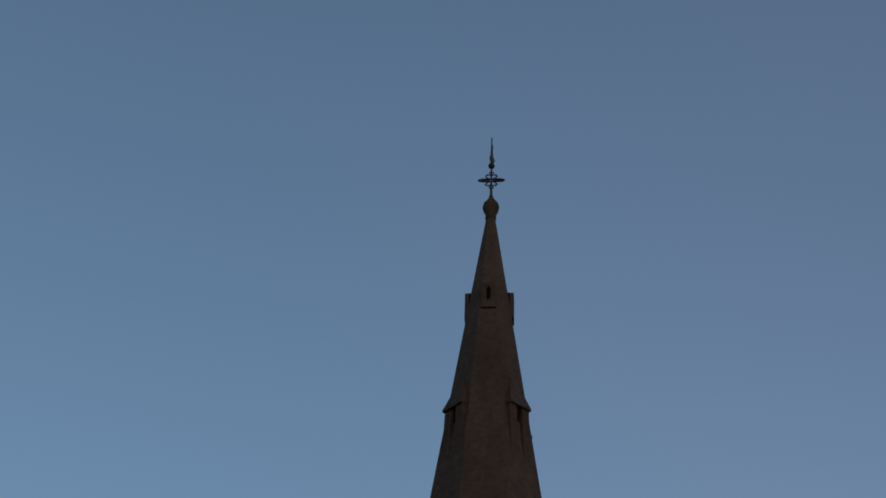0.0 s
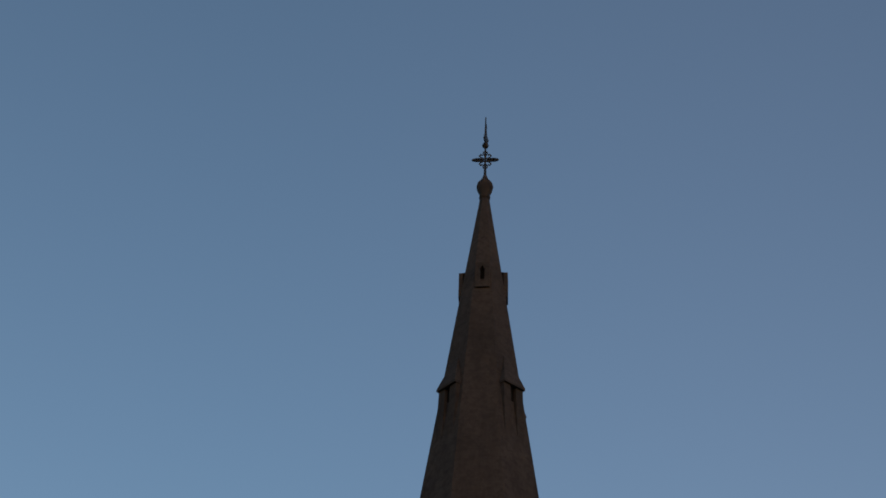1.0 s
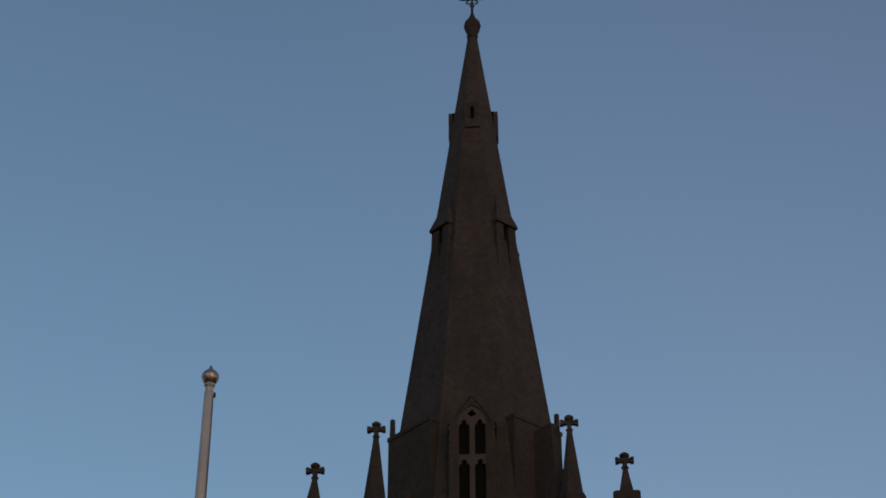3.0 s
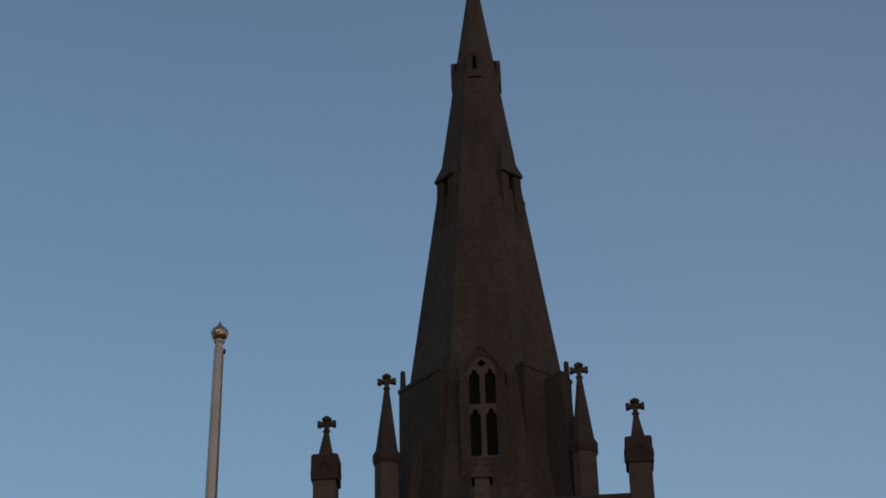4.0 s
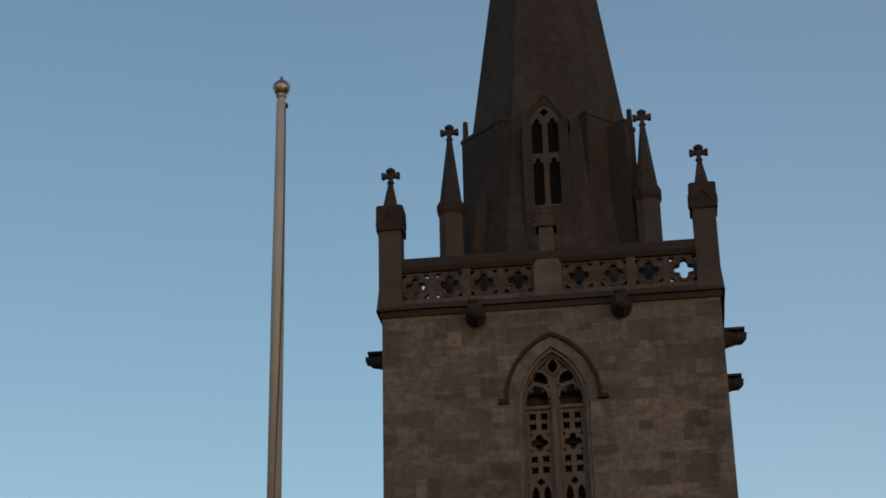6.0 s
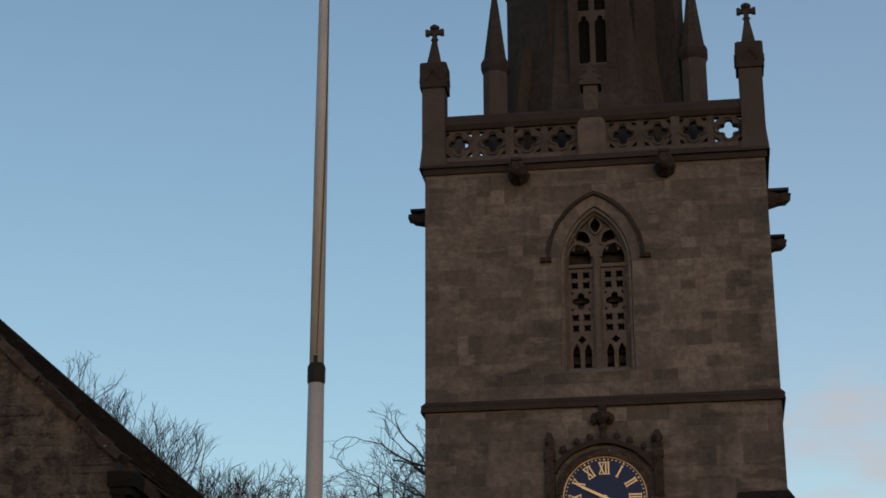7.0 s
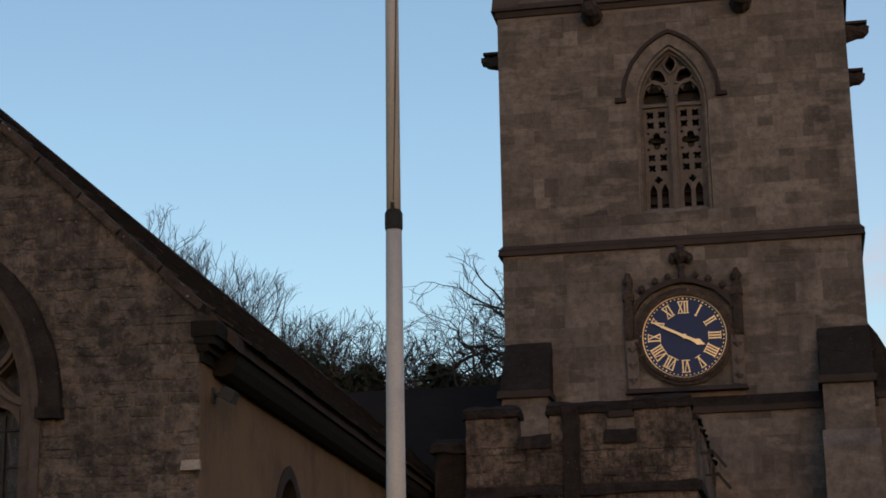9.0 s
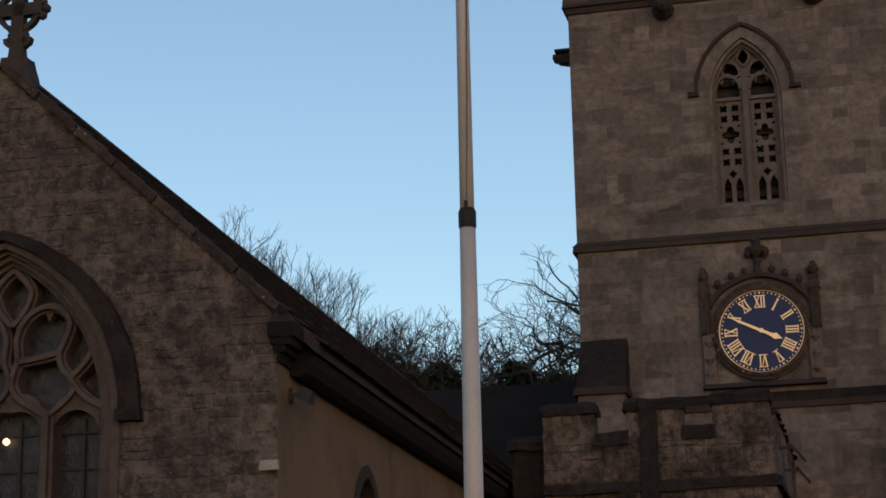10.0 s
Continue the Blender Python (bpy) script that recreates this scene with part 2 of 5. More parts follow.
def band(bm, path, half, y0, y1, closed=False):
    """A bar that follows a path in x, z, half as wide to each side, from y0 to y1."""
    n = len(path)
    left, right = [], []
    for i in range(n):
        p = Vector(path[i])
        a = Vector(path[(i - 1) % n]) if closed or i else p
        b = Vector(path[(i + 1) % n]) if closed or i < n - 1 else p
        d = (b - a).normalized()
        s = Vector((-d.y, d.x)) * half
        left.append(p + s), right.append(p - s)
    vs = [[bm.verts.new((q.x, y, q.y)) for q in side] for side, y in ((left, y0), (right, y0), (right, y1), (left, y1))]
    for i in range(n if closed else n - 1):
        j = (i + 1) % n
        for k in range(4):
            m = (k + 1) % 4
            bm.faces.new((vs[k][i], vs[k][j], vs[m][j], vs[m][i]))
    if not closed:
        bm.faces.new([v[0] for v in vs]), bm.faces.new([v[-1] for v in vs][::-1])


def pointed(cx, half, spring, rise, n=10):
    """The curve of a pointed arch from its left springing over the apex to the right one."""
    r = (half * half + rise * rise) / (2 * half)
    c = cx - half + r
    end = math.atan2(rise, c - cx)
    left = [(c - r * math.cos(end * k / n), spring + r * math.sin(end * k / n)) for k in range(n + 1)]
    return left + [(2 * cx - x, z) for x, z in left[-2::-1]]


def foil(cx, cz, r, lobes=4, turn=0.0, n=6, out=0.52, lobe=0.44):
    """The outline of a quatrefoil, or of any foil."""
    pts, step = [], math.tau / lobes
    swing = math.pi / 2 + step * 0.2
    for k in range(lobes):
        a = turn + k * step
        for i in range(n + 1):
            w = a - swing + 2 * swing * i / n
            pts.append((cx + r * (out * math.cos(a) + lobe * math.cos(w)), cz + r * (out * math.sin(a) + lobe * math.sin(w))))
    return pts


def circle(cx, cz, r, n=32):
    return [(cx + r * math.cos(k * math.tau / n), cz + r * math.sin(k * math.tau / n)) for k in range(n)]


# ---- ground ----
bm = bmesh.new()
N = 40
grid = [[bm.verts.new((-900 + 1800 * i / N, -600 + 1800 * j / N, 0.0)) for j in range(N + 1)] for i in range(N + 1)]
for i in range(N):
    for j in range(N):
        bm.faces.new((grid[i][j], grid[i + 1][j], grid[i + 1][j + 1], grid[i][j + 1]))
tagged(part("ground", bm, GRASS), "short winter grass of the churchyard", "ground", kind="structure")

# ---- tower ----
TX, TY, TW = -2.395, 42.0, 4.235      # middle of the tower, its front, half its width
TC = TY + TW                        # its axis
tower = thing("church_tower", "square limestone church tower with clock, belfry window and pierced parapet", "tower", pose(TX, TC, 0))
F = -TW                             # the front face in the tower's own measure

WIN_HALF, WIN_SILL, WIN_SPRING, WIN_RISE = 0.86, 13.38, 16.2, 1.5
arch = pointed(0.0, WIN_HALF, WIN_SPRING, WIN_RISE)
left_arc = [p for p in arch if p[0] <= 0.0005]
bm = bmesh.new()
for s in (-1, 1):
    outline = [(s * TW, 0.0), (0.0, 0.0), (0.0, WIN_SILL), (s * WIN_HALF, WIN_SILL)] + [(-s * x, z) if s > 0 else (x, z) for x, z in left_arc] + [(0.0, 18.9), (s * TW, 18.9)]
    prism(bm, outline, F, F + 0.9)
tower_wall = part("wall", bm, JOINT, tower)
for x0, x1, y0, y1, z0 in ((-TW, -TW + 0.9, F + 0.9, TW, 0.0), (TW - 0.9, TW, F + 0.9, TW, 0.0), (-TW + 0.9, TW - 0.9, TW - 0.9, TW, 0.0), (-TW + 0.9, TW - 0.9, F + 0.9, TW - 0.9, 18.5)):
    bm = bmesh.new()
    box(bm, x0, x1, y0, y1, z0, 18.9)
    part("wall" if z0 == 0.0 else "tower_roof", bm, STONE, tower)


def course_ring(name, z0, z1, out, mat, slope=0.0):
    bm = bmesh.new()
    w = TW + out
    box(bm, -w, w, -w, w, z0, z1, top=(-w + slope, w - slope, -w + slope, w - slope))
    return part(name, worn(bm, 0.012, 7, 1.7), mat, tower)


course_ring("string_course", 12.58, 12.72, 0.10, DARKTRIM, 0.02)
course_ring("string_course", 12.72, 12.84, 0.10, DARKTRIM, 0.10)
course_ring("cornice", 18.74, 18.90, 0.06, DARKTRIM)
course_ring("cornice", 18.90, 19.06, 0.14, DARKTRIM, 0.06)

course_ring("string_course", 8.55, 8.70, 0.10, DARKTRIM, 0.0)
course_ring("string_course", 8.70, 8.94, 0.12, SOOT, 0.11)

# belfry window: moulded jambs, two lights with pierced stone panels, tracery above
belfry = thing("belfry_window", "pointed belfry window with stone tracery and pierced panels", "window", pose(TX - 0.01, TY, 0))
for a_, ra, b_, rb, y0, y1 in ((0.855, 1.49, 0.79, 1.40, 0.07, 0.55), (0.79, 1.40, 0.72, 1.31, 0.17, 0.55)):
    outer, inner = pointed(0.0, a_, 16.2, ra), pointed(0.0, b_, 16.2, rb)
    bm = bmesh.new()
    prism(bm, [(-a_, 13.45)] + outer[:11] + inner[10::-1] + [(-b_, 13.45)], y0, y1)
    prism(bm, [(a_, 13.45)] + outer[:9:-1] + inner[10:] + [(b_, 13.45)], y0, y1)
    part("jamb_order", bm, STONE, belfry)
bm = bmesh.new()
box(bm, -0.85, 0.85, 0.01, 0.55, 13.39, 13.60, top=(-0.85, 0.85, 0.22, 0.55))
part("sill", worn(bm, 0.012, 5, 3.0), STONE, belfry)
bm = bmesh.new()
box(bm, -0.105, 0.105, 0.24, 0.55, 13.5, 16.55, top=(-0.09, 0.09, 0.24, 0.55))
box(bm, -0.055, 0.055, 0.18, 0.25, 13.5, 16.60)
part("mullion", bm, PANEL, belfry)
for s in (-1, 1):
    c = s * 0.41
    holes = []
    for z in (16.01, 15.75, 14.92, 14.65):
        for d in (-0.14, 0.14):
            holes.append(foil(c + d, z, 0.112, 4, math.pi / 4, 6, 0.60, 0.36))
    holes += [foil(c, 15.34, 0.225, 4, 0.0, 6, 0.58, 0.38), foil(c, 14.35, 0.10)]
    for d in (-0.21, 0.21):
        for z in (15.13, 15.55):
            holes.append(circle(c + d, z, 0.035, 6))
    for d in (-0.14, 0.14):
        top = pointed(c + d, 0.088, 14.03, 0.22, 4)
        holes.append([(c + d - 0.088, 13.64)] + top + [(c + d + 0.088, 13.64)])
    bm = bmesh.new()
    pierced(bm, [(c - 0.31, 13.5), (c + 0.31, 13.5), (c + 0.31, 16.24), (c - 0.31, 16.24)], holes, 0.34, 0.44)
    part("pierced_panel", bm, PANEL, belfry, "stone panel pierced with small quatrefoils")
    bm = bmesh.new()
    box(bm, c - 0.31, c + 0.31, 0.27, 0.45, 16.19, 16.28)
    part("transom", bm, PANEL, belfry)


def leaf(ax, az, bx, bz, wide, n=7):
    """A pointed leaf from one tip to the other."""
    a, b = Vector((ax, az)), Vector((bx, bz))
    side = Vector((-(b - a).y, (b - a).x)).normalized() * wide
    up_ = [a.lerp(b, k / n) + side * math.sin(math.pi * k / n) ** 0.8 for k in range(n)]
    back = [b.lerp(a, k / n) - side * math.sin(math.pi * k / n) ** 0.8 for k in range(n)]
    return [(v.x, v.y) for v in up_ + back]


holes = [leaf(0.0, 17.10, 0.0, 17.47, 0.13)]
head = pointed(0.0, 0.275, 16.45, 0.36, 6)
for s in (-1, 1):
    holes.append(leaf(s * 0.13, 16.84, s * 0.51, 17.11, 0.17))
    # cusped head of a light
    c = s * 0.41
    h_ = [(c - 0.275, 16.29)] + [(c + x, z) for x, z in head[:4]] + [(c - 0.14, 16.62)] + [(c + x, z) for x, z in head[5:8]] + [(c + 0.14, 16.62)] + [(c + x, z) for x, z in head[9:]] + [(c + 0.275, 16.29)]
    holes.append(h_)
bm = bmesh.new()
pierced(bm, [(-0.72, 16.26), (0.72, 16.26)] + pointed(0.0, 0.72, 16.27, 1.26)[::-1], holes, 0.30, 0.44)
part("tracery", bm, PANEL, belfry)
for s in (-1, 1):
    c = s * 0.41
    bm = bmesh.new()
    band(bm, [(c + x, z) for x, z in pointed(0.0, 0.30, 16.45, 0.39, 8)], 0.032, 0.22, 0.31)
    part("tracery_rib", bm, PANEL, belfry)
    bm = bmesh.new()
    band(bm, leaf(s * 0.11, 16.80, s * 0.55, 17.13, 0.185), 0.028, 0.23, 0.31, closed=True)
    part("tracery_rib", bm, PANEL, belfry)
bm = bmesh.new()
band(bm, leaf(0.0, 17.04, 0.0, 17.50, 0.15), 0.028, 0.23, 0.31, closed=True)
part("tracery_rib", bm, PANEL, belfry)
for k in range(15):
    bm = bmesh.new()
    z = 13.55 + 0.26 * k
    box(bm, -0.80, 0.80, 0.58, 0.62, z, z + 0.30, top=(-0.80, 0.80, 0.76, 0.80))
    part("louvre", bm, SLATE, belfry)
bm = bmesh.new()
band(bm, pointed(0.0, 1.16, 16.36, 1.67, 14), 0.045, -0.085, 0.05)
for s in (-1, 1):
    box(bm, s * 1.22 - 0.13, s * 1.22 + 0.13, -0.11, 0.03, 16.27, 16.38)
part("hood_mould", worn(bm, 0.014, 2, 5.0), DARKTRIM, belfry)
ring_in, ring_out = pointed(0.0, 0.86, 16.2, 1.5, 12), pointed(0.0, 1.12, 16.3, 1.67, 12)
for side in [slice(k, k + 4) for k in range(0, 24, 3)]:
    bm = bmesh.new()
    prism(bm, ring_out[side] + ring_in[side][::-1], -0.012, 0.06)
    part("voussoir", bm, STONE, belfry)

# gargoyles under the cornice, two to a face
def gargoyle(m, length, big=1.0):
    g = thing("gargoyle", "eroded blackened stone water spout below the parapet", "gargoyle", m, group="tower gargoyles")
    bm = bmesh.new()
    prof = [(0.0, 0.21, -0.22, 0.22), (0.25, 0.19, -0.22, 0.20), (0.55, 0.15, -0.16, 0.15), (0.8, 0.17, -0.14, 0.17), (1.0, 0.11, -0.05, 0.12)]
    rings = []
    for f, w, lo, hi in prof:
        mid = (lo + hi) / 2
        rings.append([bm.verts.new((w * math.cos(a) * (1 + 0.08 * math.sin(7 * a + f * 9)), -f * length, mid + (hi - lo) / 2 * math.sin(a) * 1.1)) for a in [k * math.tau / 10 for k in range(10)]])
    for a, b in zip(rings, rings[1:]):
        for k in range(10):
            bm.faces.new((a[k], a[(k + 1) % 10], b[(k + 1) % 10], b[k]))
    bm.faces.new(rings[0]), bm.faces.new(rings[-1])
    bmesh.ops.scale(bm, verts=bm.verts, vec=(big, 1.0, big))
    part("body", worn(bm, 0.05, 1, 6.0), DARKTRIM, g)
    bm = bmesh.new()
    box(bm, -0.14, 0.14, -length * 0.95, 0.0, 0.2, 0.27)
    part("slab", bm, DARKTRIM, g)


for dx in (-1.86, 1.78):
    gargoyle(pose(TX + dx, TY, 18.62), 0.6, 1.25)
for dy in (-1.8, 1.75):
    gargoyle(pose(TX + TW, TC + dy, 18.52, 0, 0, 90), 0.68)
    gargoyle(pose(TX - TW, TC + dy, 18.50, 0, 0, -90), 0.80)

# pierced parapet, one run a face, each panel a part
def parapet(m, name_group="tower parapets"):
    p = thing("parapet", "pierced stone parapet with quatrefoil panels and moulded coping", "parapet", m, group=name_group)
    w = TW - 0.40
    bm = bmesh.new()
    box(bm, -w, w, 0.02, 0.36, 19.06, 19.22, top=(-w, w, 0.05, 0.33))
    part("base_course", bm, DIM_TRIM, p)
    bm = bmesh.new()
    prof = [(0.04, 19.98), (-0.03, 20.10), (-0.03, 20.27), (0.12, 20.40), (0.25, 20.40), (0.40, 20.27), (0.40, 20.10), (0.34, 19.98)]
    ends = [[bm.verts.new((x, y, z)) for y, z in prof] for x in (-w, w)]
    for k in range(8):
        bm.faces.new((ends[0][k], ends[0][(k + 1) % 8], ends[1][(k + 1) % 8], ends[1][k]))
    bm.faces.new(ends[0]), bm.faces.new(ends[1])
    part("coping", bm, DARKTRIM, p)
    for s in (-1, 1):
        edge = [0.33 + (w - 0.33) * k / 4 for k in range(5)]
        for a, b in zip(edge, edge[1:]):
            x0, x1 = sorted((s * a, s * b))
            c, cz, h = (x0 + x1) / 2, 19.6, 0.38
            q = foil(c, cz, 0.27, 4, 0.0, 7, 0.60, 0.35)
            holes = [q]
            for u in (-1, 1):
                for v in (-1, 1):
                    holes.append([(c + u * 0.20, cz + v * 0.33), (c + u * 0.34, cz + v * 0.33), (c + u * 0.34, cz + v * 0.20), (c + u * 0.27, cz + v * 0.25)])
            bm = bmesh.new()
            pierced(bm, [(x0, 19.2), (x1, 19.2), (x1, 20.0), (x0, 20.0)], holes, 0.12, 0.30)
            part("panel", bm, DIM_TRIM, p)
            bm = bmesh.new()
            band(bm, foil(c, cz, 0.335, 4, 0.0, 7, 0.58, 0.38), 0.018, 0.075, 0.125, closed=True)
            part("foil_rib", bm, DIM_TRIM, p)
        for k in (1, 2, 3):
            x, hw = s * edge[k], 0.11 if k == 2 else 0.05
            bm = bmesh.new()
            box(bm, x - hw, x + hw, 0.04 if k == 2 else 0.09, 0.34, 19.2, 20.0)
            part("upright", bm, DIM_TRIM, p)
    return p


first = parapet(pose(TX, TY, 0))
for turn, px, py in ((90, TX + TW, TC), (180, TX, TC + TW), (-90, TX - TW, TC)):
    copy_thing(first, pose(px, py, 0, 0, 0, turn))


def stone_cross(bm, z, arm, t):
    """A stubby foliated cross on a short stem; z is the middle of the arms."""
    box(bm, -t * 0.6, t * 0.6, -t * 0.6, t * 0.6, z - arm * 1.5, z + arm * 0.6)
    box(bm, -arm * 0.8, arm * 0.8, -t * 0.55, t * 0.55, z - t * 0.55, z + t * 0.6)
    for s in (-1, 1):
        x0, x1 = sorted((s * arm * 0.62, s * arm))
        box(bm, x0, x1, -t * 0.7, t * 0.7, z - t * 0.75, z + t * 0.8)
    lathe(bm, [(t * 0.7, z + arm * 0.25), (t * 1.25, z + arm * 0.45), (t * 1.3, z + arm * 0.7), (t * 0.5, z + arm * 0.95)], 8)
    lathe(bm, [(t * 0.8, z - arm * 1.05), (t * 1.05, z - arm * 0.85), (t * 0.7, z - arm * 0.65)], 8)


# corner pinnacles
pin = thing("corner_pinnacle", "square stone corner pinnacle with gabled head and cross finial", "pinnacle", pose(TX - TW + 0.22, TY + 0.22, 0), group="corner pinnacles")
bm = bmesh.new()
box(bm, -0.34, 0.34, -0.34, 0.34, 18.98, 19.5, top=(-0.29, 0.29, -0.29, 0.29))
box(bm, -0.29, 0.29, -0.29, 0.29, 19.5, 21.5)
part("shaft", bm, SPIRETRIM, pin)
for turn in range(4):
    bm = bmesh.new()
    prism(bm, [(-0.33, 21.15), (0.33, 21.15), (0.33, 21.75), (0.30, 21.85), (-0.30, 21.85), (-0.33, 21.75)], -0.345, -0.25)
    band(bm, pointed(0.0, 0.17, 21.35, 0.28, 5), 0.03, -0.375, -0.33)
    bmesh.ops.rotate(bm, verts=bm.verts, matrix=Matrix.Rotation(turn * math.pi / 2, 3, "Z"))
    part("head_panel", bm, DARKTRIM, pin)
bm = bmesh.new()
box(bm, -0.25, 0.25, -0.25, 0.25, 21.5, 22.62, top=(-0.055, 0.055, -0.055, 0.055))
part("spirelet", bm, SPIRE, pin)
bm = bmesh.new()
stone_cross(bm, 22.85, 0.24, 0.10)
part("cross", bm, SPIRE, pin)
for px, py in ((TX + TW - 0.22, TY + 0.22), (TX + TW - 0.22, TC + TW - 0.22), (TX - TW + 0.22, TC + TW - 0.22)):
    copy_thing(pin, pose(px, py, 0))

# middle pier of the parapet with a gabled cap
for turn, px, py in ((0, TX, TY), (90, TX + TW, TC), (180, TX, TC + TW), (-90, TX - TW, TC)):
    pier = thing("parapet_pier", "stone pier with a gabled cap in the middle of the parapet", "pier", pose(px, py, 0, 0, 0, turn), group="parapet piers")
    bm = bmesh.new()
    box(bm, -0.35, 0.35, -0.08, 0.42, 19.06, 19.9)
    box(bm, -0.35, 0.35, -0.08, 0.42, 19.9, 20.12, top=(-0.24, 0.24, 0.0, 0.40))
    part("base", bm, TRIM, pier)
    bm = bmesh.new()
    box(bm, -0.18, 0.18, 0.02, 0.38, 20.1, 21.05)
    part("shaft", bm, DIM_TRIM, pier)
    bm = bmesh.new()
    prism(bm, [(-0.27, 20.98), (0.27, 20.98), (0.27, 21.1), (0.10, 21.36), (0.0, 21.62), (-0.10, 21.36), (-0.27, 21.1)], -0.05, 0.45)
    for s in (-1, 1):
        for cx_, cz_ in ((0.24, 21.14), (0.13, 21.34)):
            lathe(bm, [(0.02, cz_ - 0.05), (0.06, cz_), (0.02, cz_ + 0.06)], 7, 0, s * cx_, -0.05)
    lathe(bm, [(0.03, 21.52), (0.07, 21.58), (0.05, 21.64), (0.02, 21.68)], 8, 0, 0.0, 0.15)
    part("cap", worn(bm, 0.012, 1, 8.0), SPIRETRIM, pier)

# ---- spire ----
HW = lambda z: 0.15 + 0.1325 * (40.6 - z)
K8 = 1.0 / math.cos(math.pi / 8)
spire = thing("church_spire", "tall octagonal blackened stone spire with lucarnes", "spire", pose(TX + 0.015, TC, 0))
bm = bmesh.new()
z, prof = 18.9, []
while z < 40.3:
    step = 0.44 - 0.006 * (z - 18.9)
    prof += [((HW(z) - 0.004) * K8, z), (HW(z + 0.015) * K8, z + 0.015), (HW(z + step - 0.015) * K8, z + step - 0.015)]
    z += step
lathe(bm, prof + [(0.15 * K8, 40.62)], 8, math.pi / 8)
part("spire_body", bm, SPIRE, spire)
# tall two-light windows on the four main faces
for turn in (0, 2):
    holder = part("window_gable", bmesh.new(), SPIRE, spire)
    holder.matrix_basis = pose(0, 0, 0, 0, 0, 90 * turn)
    y0 = -2.80
    bm = bmesh.new()
    for s in (-1, 1):
        box(bm, s * 0.50 - 0.12, s * 0.50 + 0.12, y0, y0 + 1.0, 22.1, 24.75)
    prism(bm, [(-0.66, 24.75)] + pointed(0.0, 0.40, 24.76, 0.55, 6) + [(0.66, 24.75), (0.0, 25.62)], y0 + 0.02, y0 + 1.1)
    part("surround", bm, SPIRE, holder)
    bm = bmesh.new()
    band(bm, [(-0.62, 24.55), (-0.50, 24.95), (-0.26, 25.30), (0.0, 25.62), (0.26, 25.30), (0.50, 24.95), (0.62, 24.55)], 0.035, y0 - 0.03, y0 + 1.05)
    part("coping", bm, SPIRE, holder)
    holes = []
    for s in (-1, 1):
        for lo, hi in ((22.30, 23.68), (23.84, 24.88)):
            hd = pointed(s * 0.215, 0.145, hi - 0.24, 0.26, 6)
            for i_, dx_ in ((3, 0.05), (9, -0.05)):
                hd[i_] = (hd[i_][0] + dx_, hd[i_][1] - 0.03)
            holes.append([(s * 0.215 - 0.145, lo)] + hd + [(s * 0.215 + 0.145, lo)])
    holes.append(foil(0.0, 25.07, 0.12))
    bm = bmesh.new()
    pierced(bm, [(-0.40, 22.2), (0.40, 22.2)] + pointed(0.0, 0.40, 24.76, 0.55, 6)[::-1], holes, y0 + 0.06, y0 + 0.16)
    part("tracery", bm, SPIRETRIM, holder)
    # black sheet painted as the shade inside, just in front of the spire body
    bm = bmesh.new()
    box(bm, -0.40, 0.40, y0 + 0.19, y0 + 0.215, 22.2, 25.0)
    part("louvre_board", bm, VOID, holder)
    bm = bmesh.new()
    box(bm, -0.62, 0.62, y0 + 0.12, y0 + 0.9, 21.3, 22.22, top=(-0.62, 0.62, y0 + 0.0, y0 + 0.9))
    part("sill", bm, SPIRE, holder)

# lucarnes on the slanting faces, and small slits near the top
for k in range(4):
    holder = part("lucarne", bmesh.new(), SPIRE, spire)
    holder.matrix_basis = pose(0, 0, 0, 0, 0, 45 + 90 * k)
    y0 = -1.46
    bm = bmesh.new()
    box(bm, -0.39, 0.39, y0 + 0.06, -0.6, 30.3, 31.1)
    part("sill", bm, SPIRE, holder)
    for s in (-1, 1):
        bm = bmesh.new()
        box(bm, s * 0.25 - 0.14, s * 0.25 + 0.14, y0 - 0.03, -0.6, 30.3, 32.5, top=(s * 0.25 - 0.14, s * 0.25 + 0.14, y0 + 0.06, -0.6))
        part("jamb", bm, SPIRE, holder)
    bm = bmesh.new()
    box(bm, -0.42, 0.42, y0 - 0.02, -0.5, 32.38, 32.46)
    box(bm, -0.42, 0.42, y0 - 0.02, -0.5, 32.46, 33.75, top=(-0.05, 0.05, -1.04, -0.5))
    part("hood", bm, SPIRE, holder)
    # black sheet in place of the unlit inside
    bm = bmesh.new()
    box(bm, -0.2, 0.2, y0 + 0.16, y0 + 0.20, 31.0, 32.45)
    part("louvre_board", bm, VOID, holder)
    holder = part("slit_window", bmesh.new(), SPIRE, spire)
    holder.matrix_basis = pose(0, 0, 0, 0, 0, 90 * k)
    bm = bmesh.new()
    pierced(bm, [(-0.23, 36.35), (0.23, 36.35), (0.23, 37.32), (-0.23, 37.32)],
            [[(-0.065, 36.55), (0.065, 36.55), (0.065, 37.08), (0.0, 37.2), (-0.065, 37.08)]], -0.785, -0.66)
    part("frame", bm, SPIRE, holder)
    # block painted black for the unlit inside behind the slit
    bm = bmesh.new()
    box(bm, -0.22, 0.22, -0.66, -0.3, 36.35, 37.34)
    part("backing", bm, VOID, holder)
bm = bmesh.new()
lathe(bm, [(0.17, 40.55), (0.19, 40.68), (0.17, 40.78), (0.25, 40.95), (0.285, 41.12), (0.26, 41.25), (0.17, 41.38), (0.10, 41.5), (0.07, 41.62)], 12)
part("bulb_finial", bm, SPIRE, spire, smooth=True)

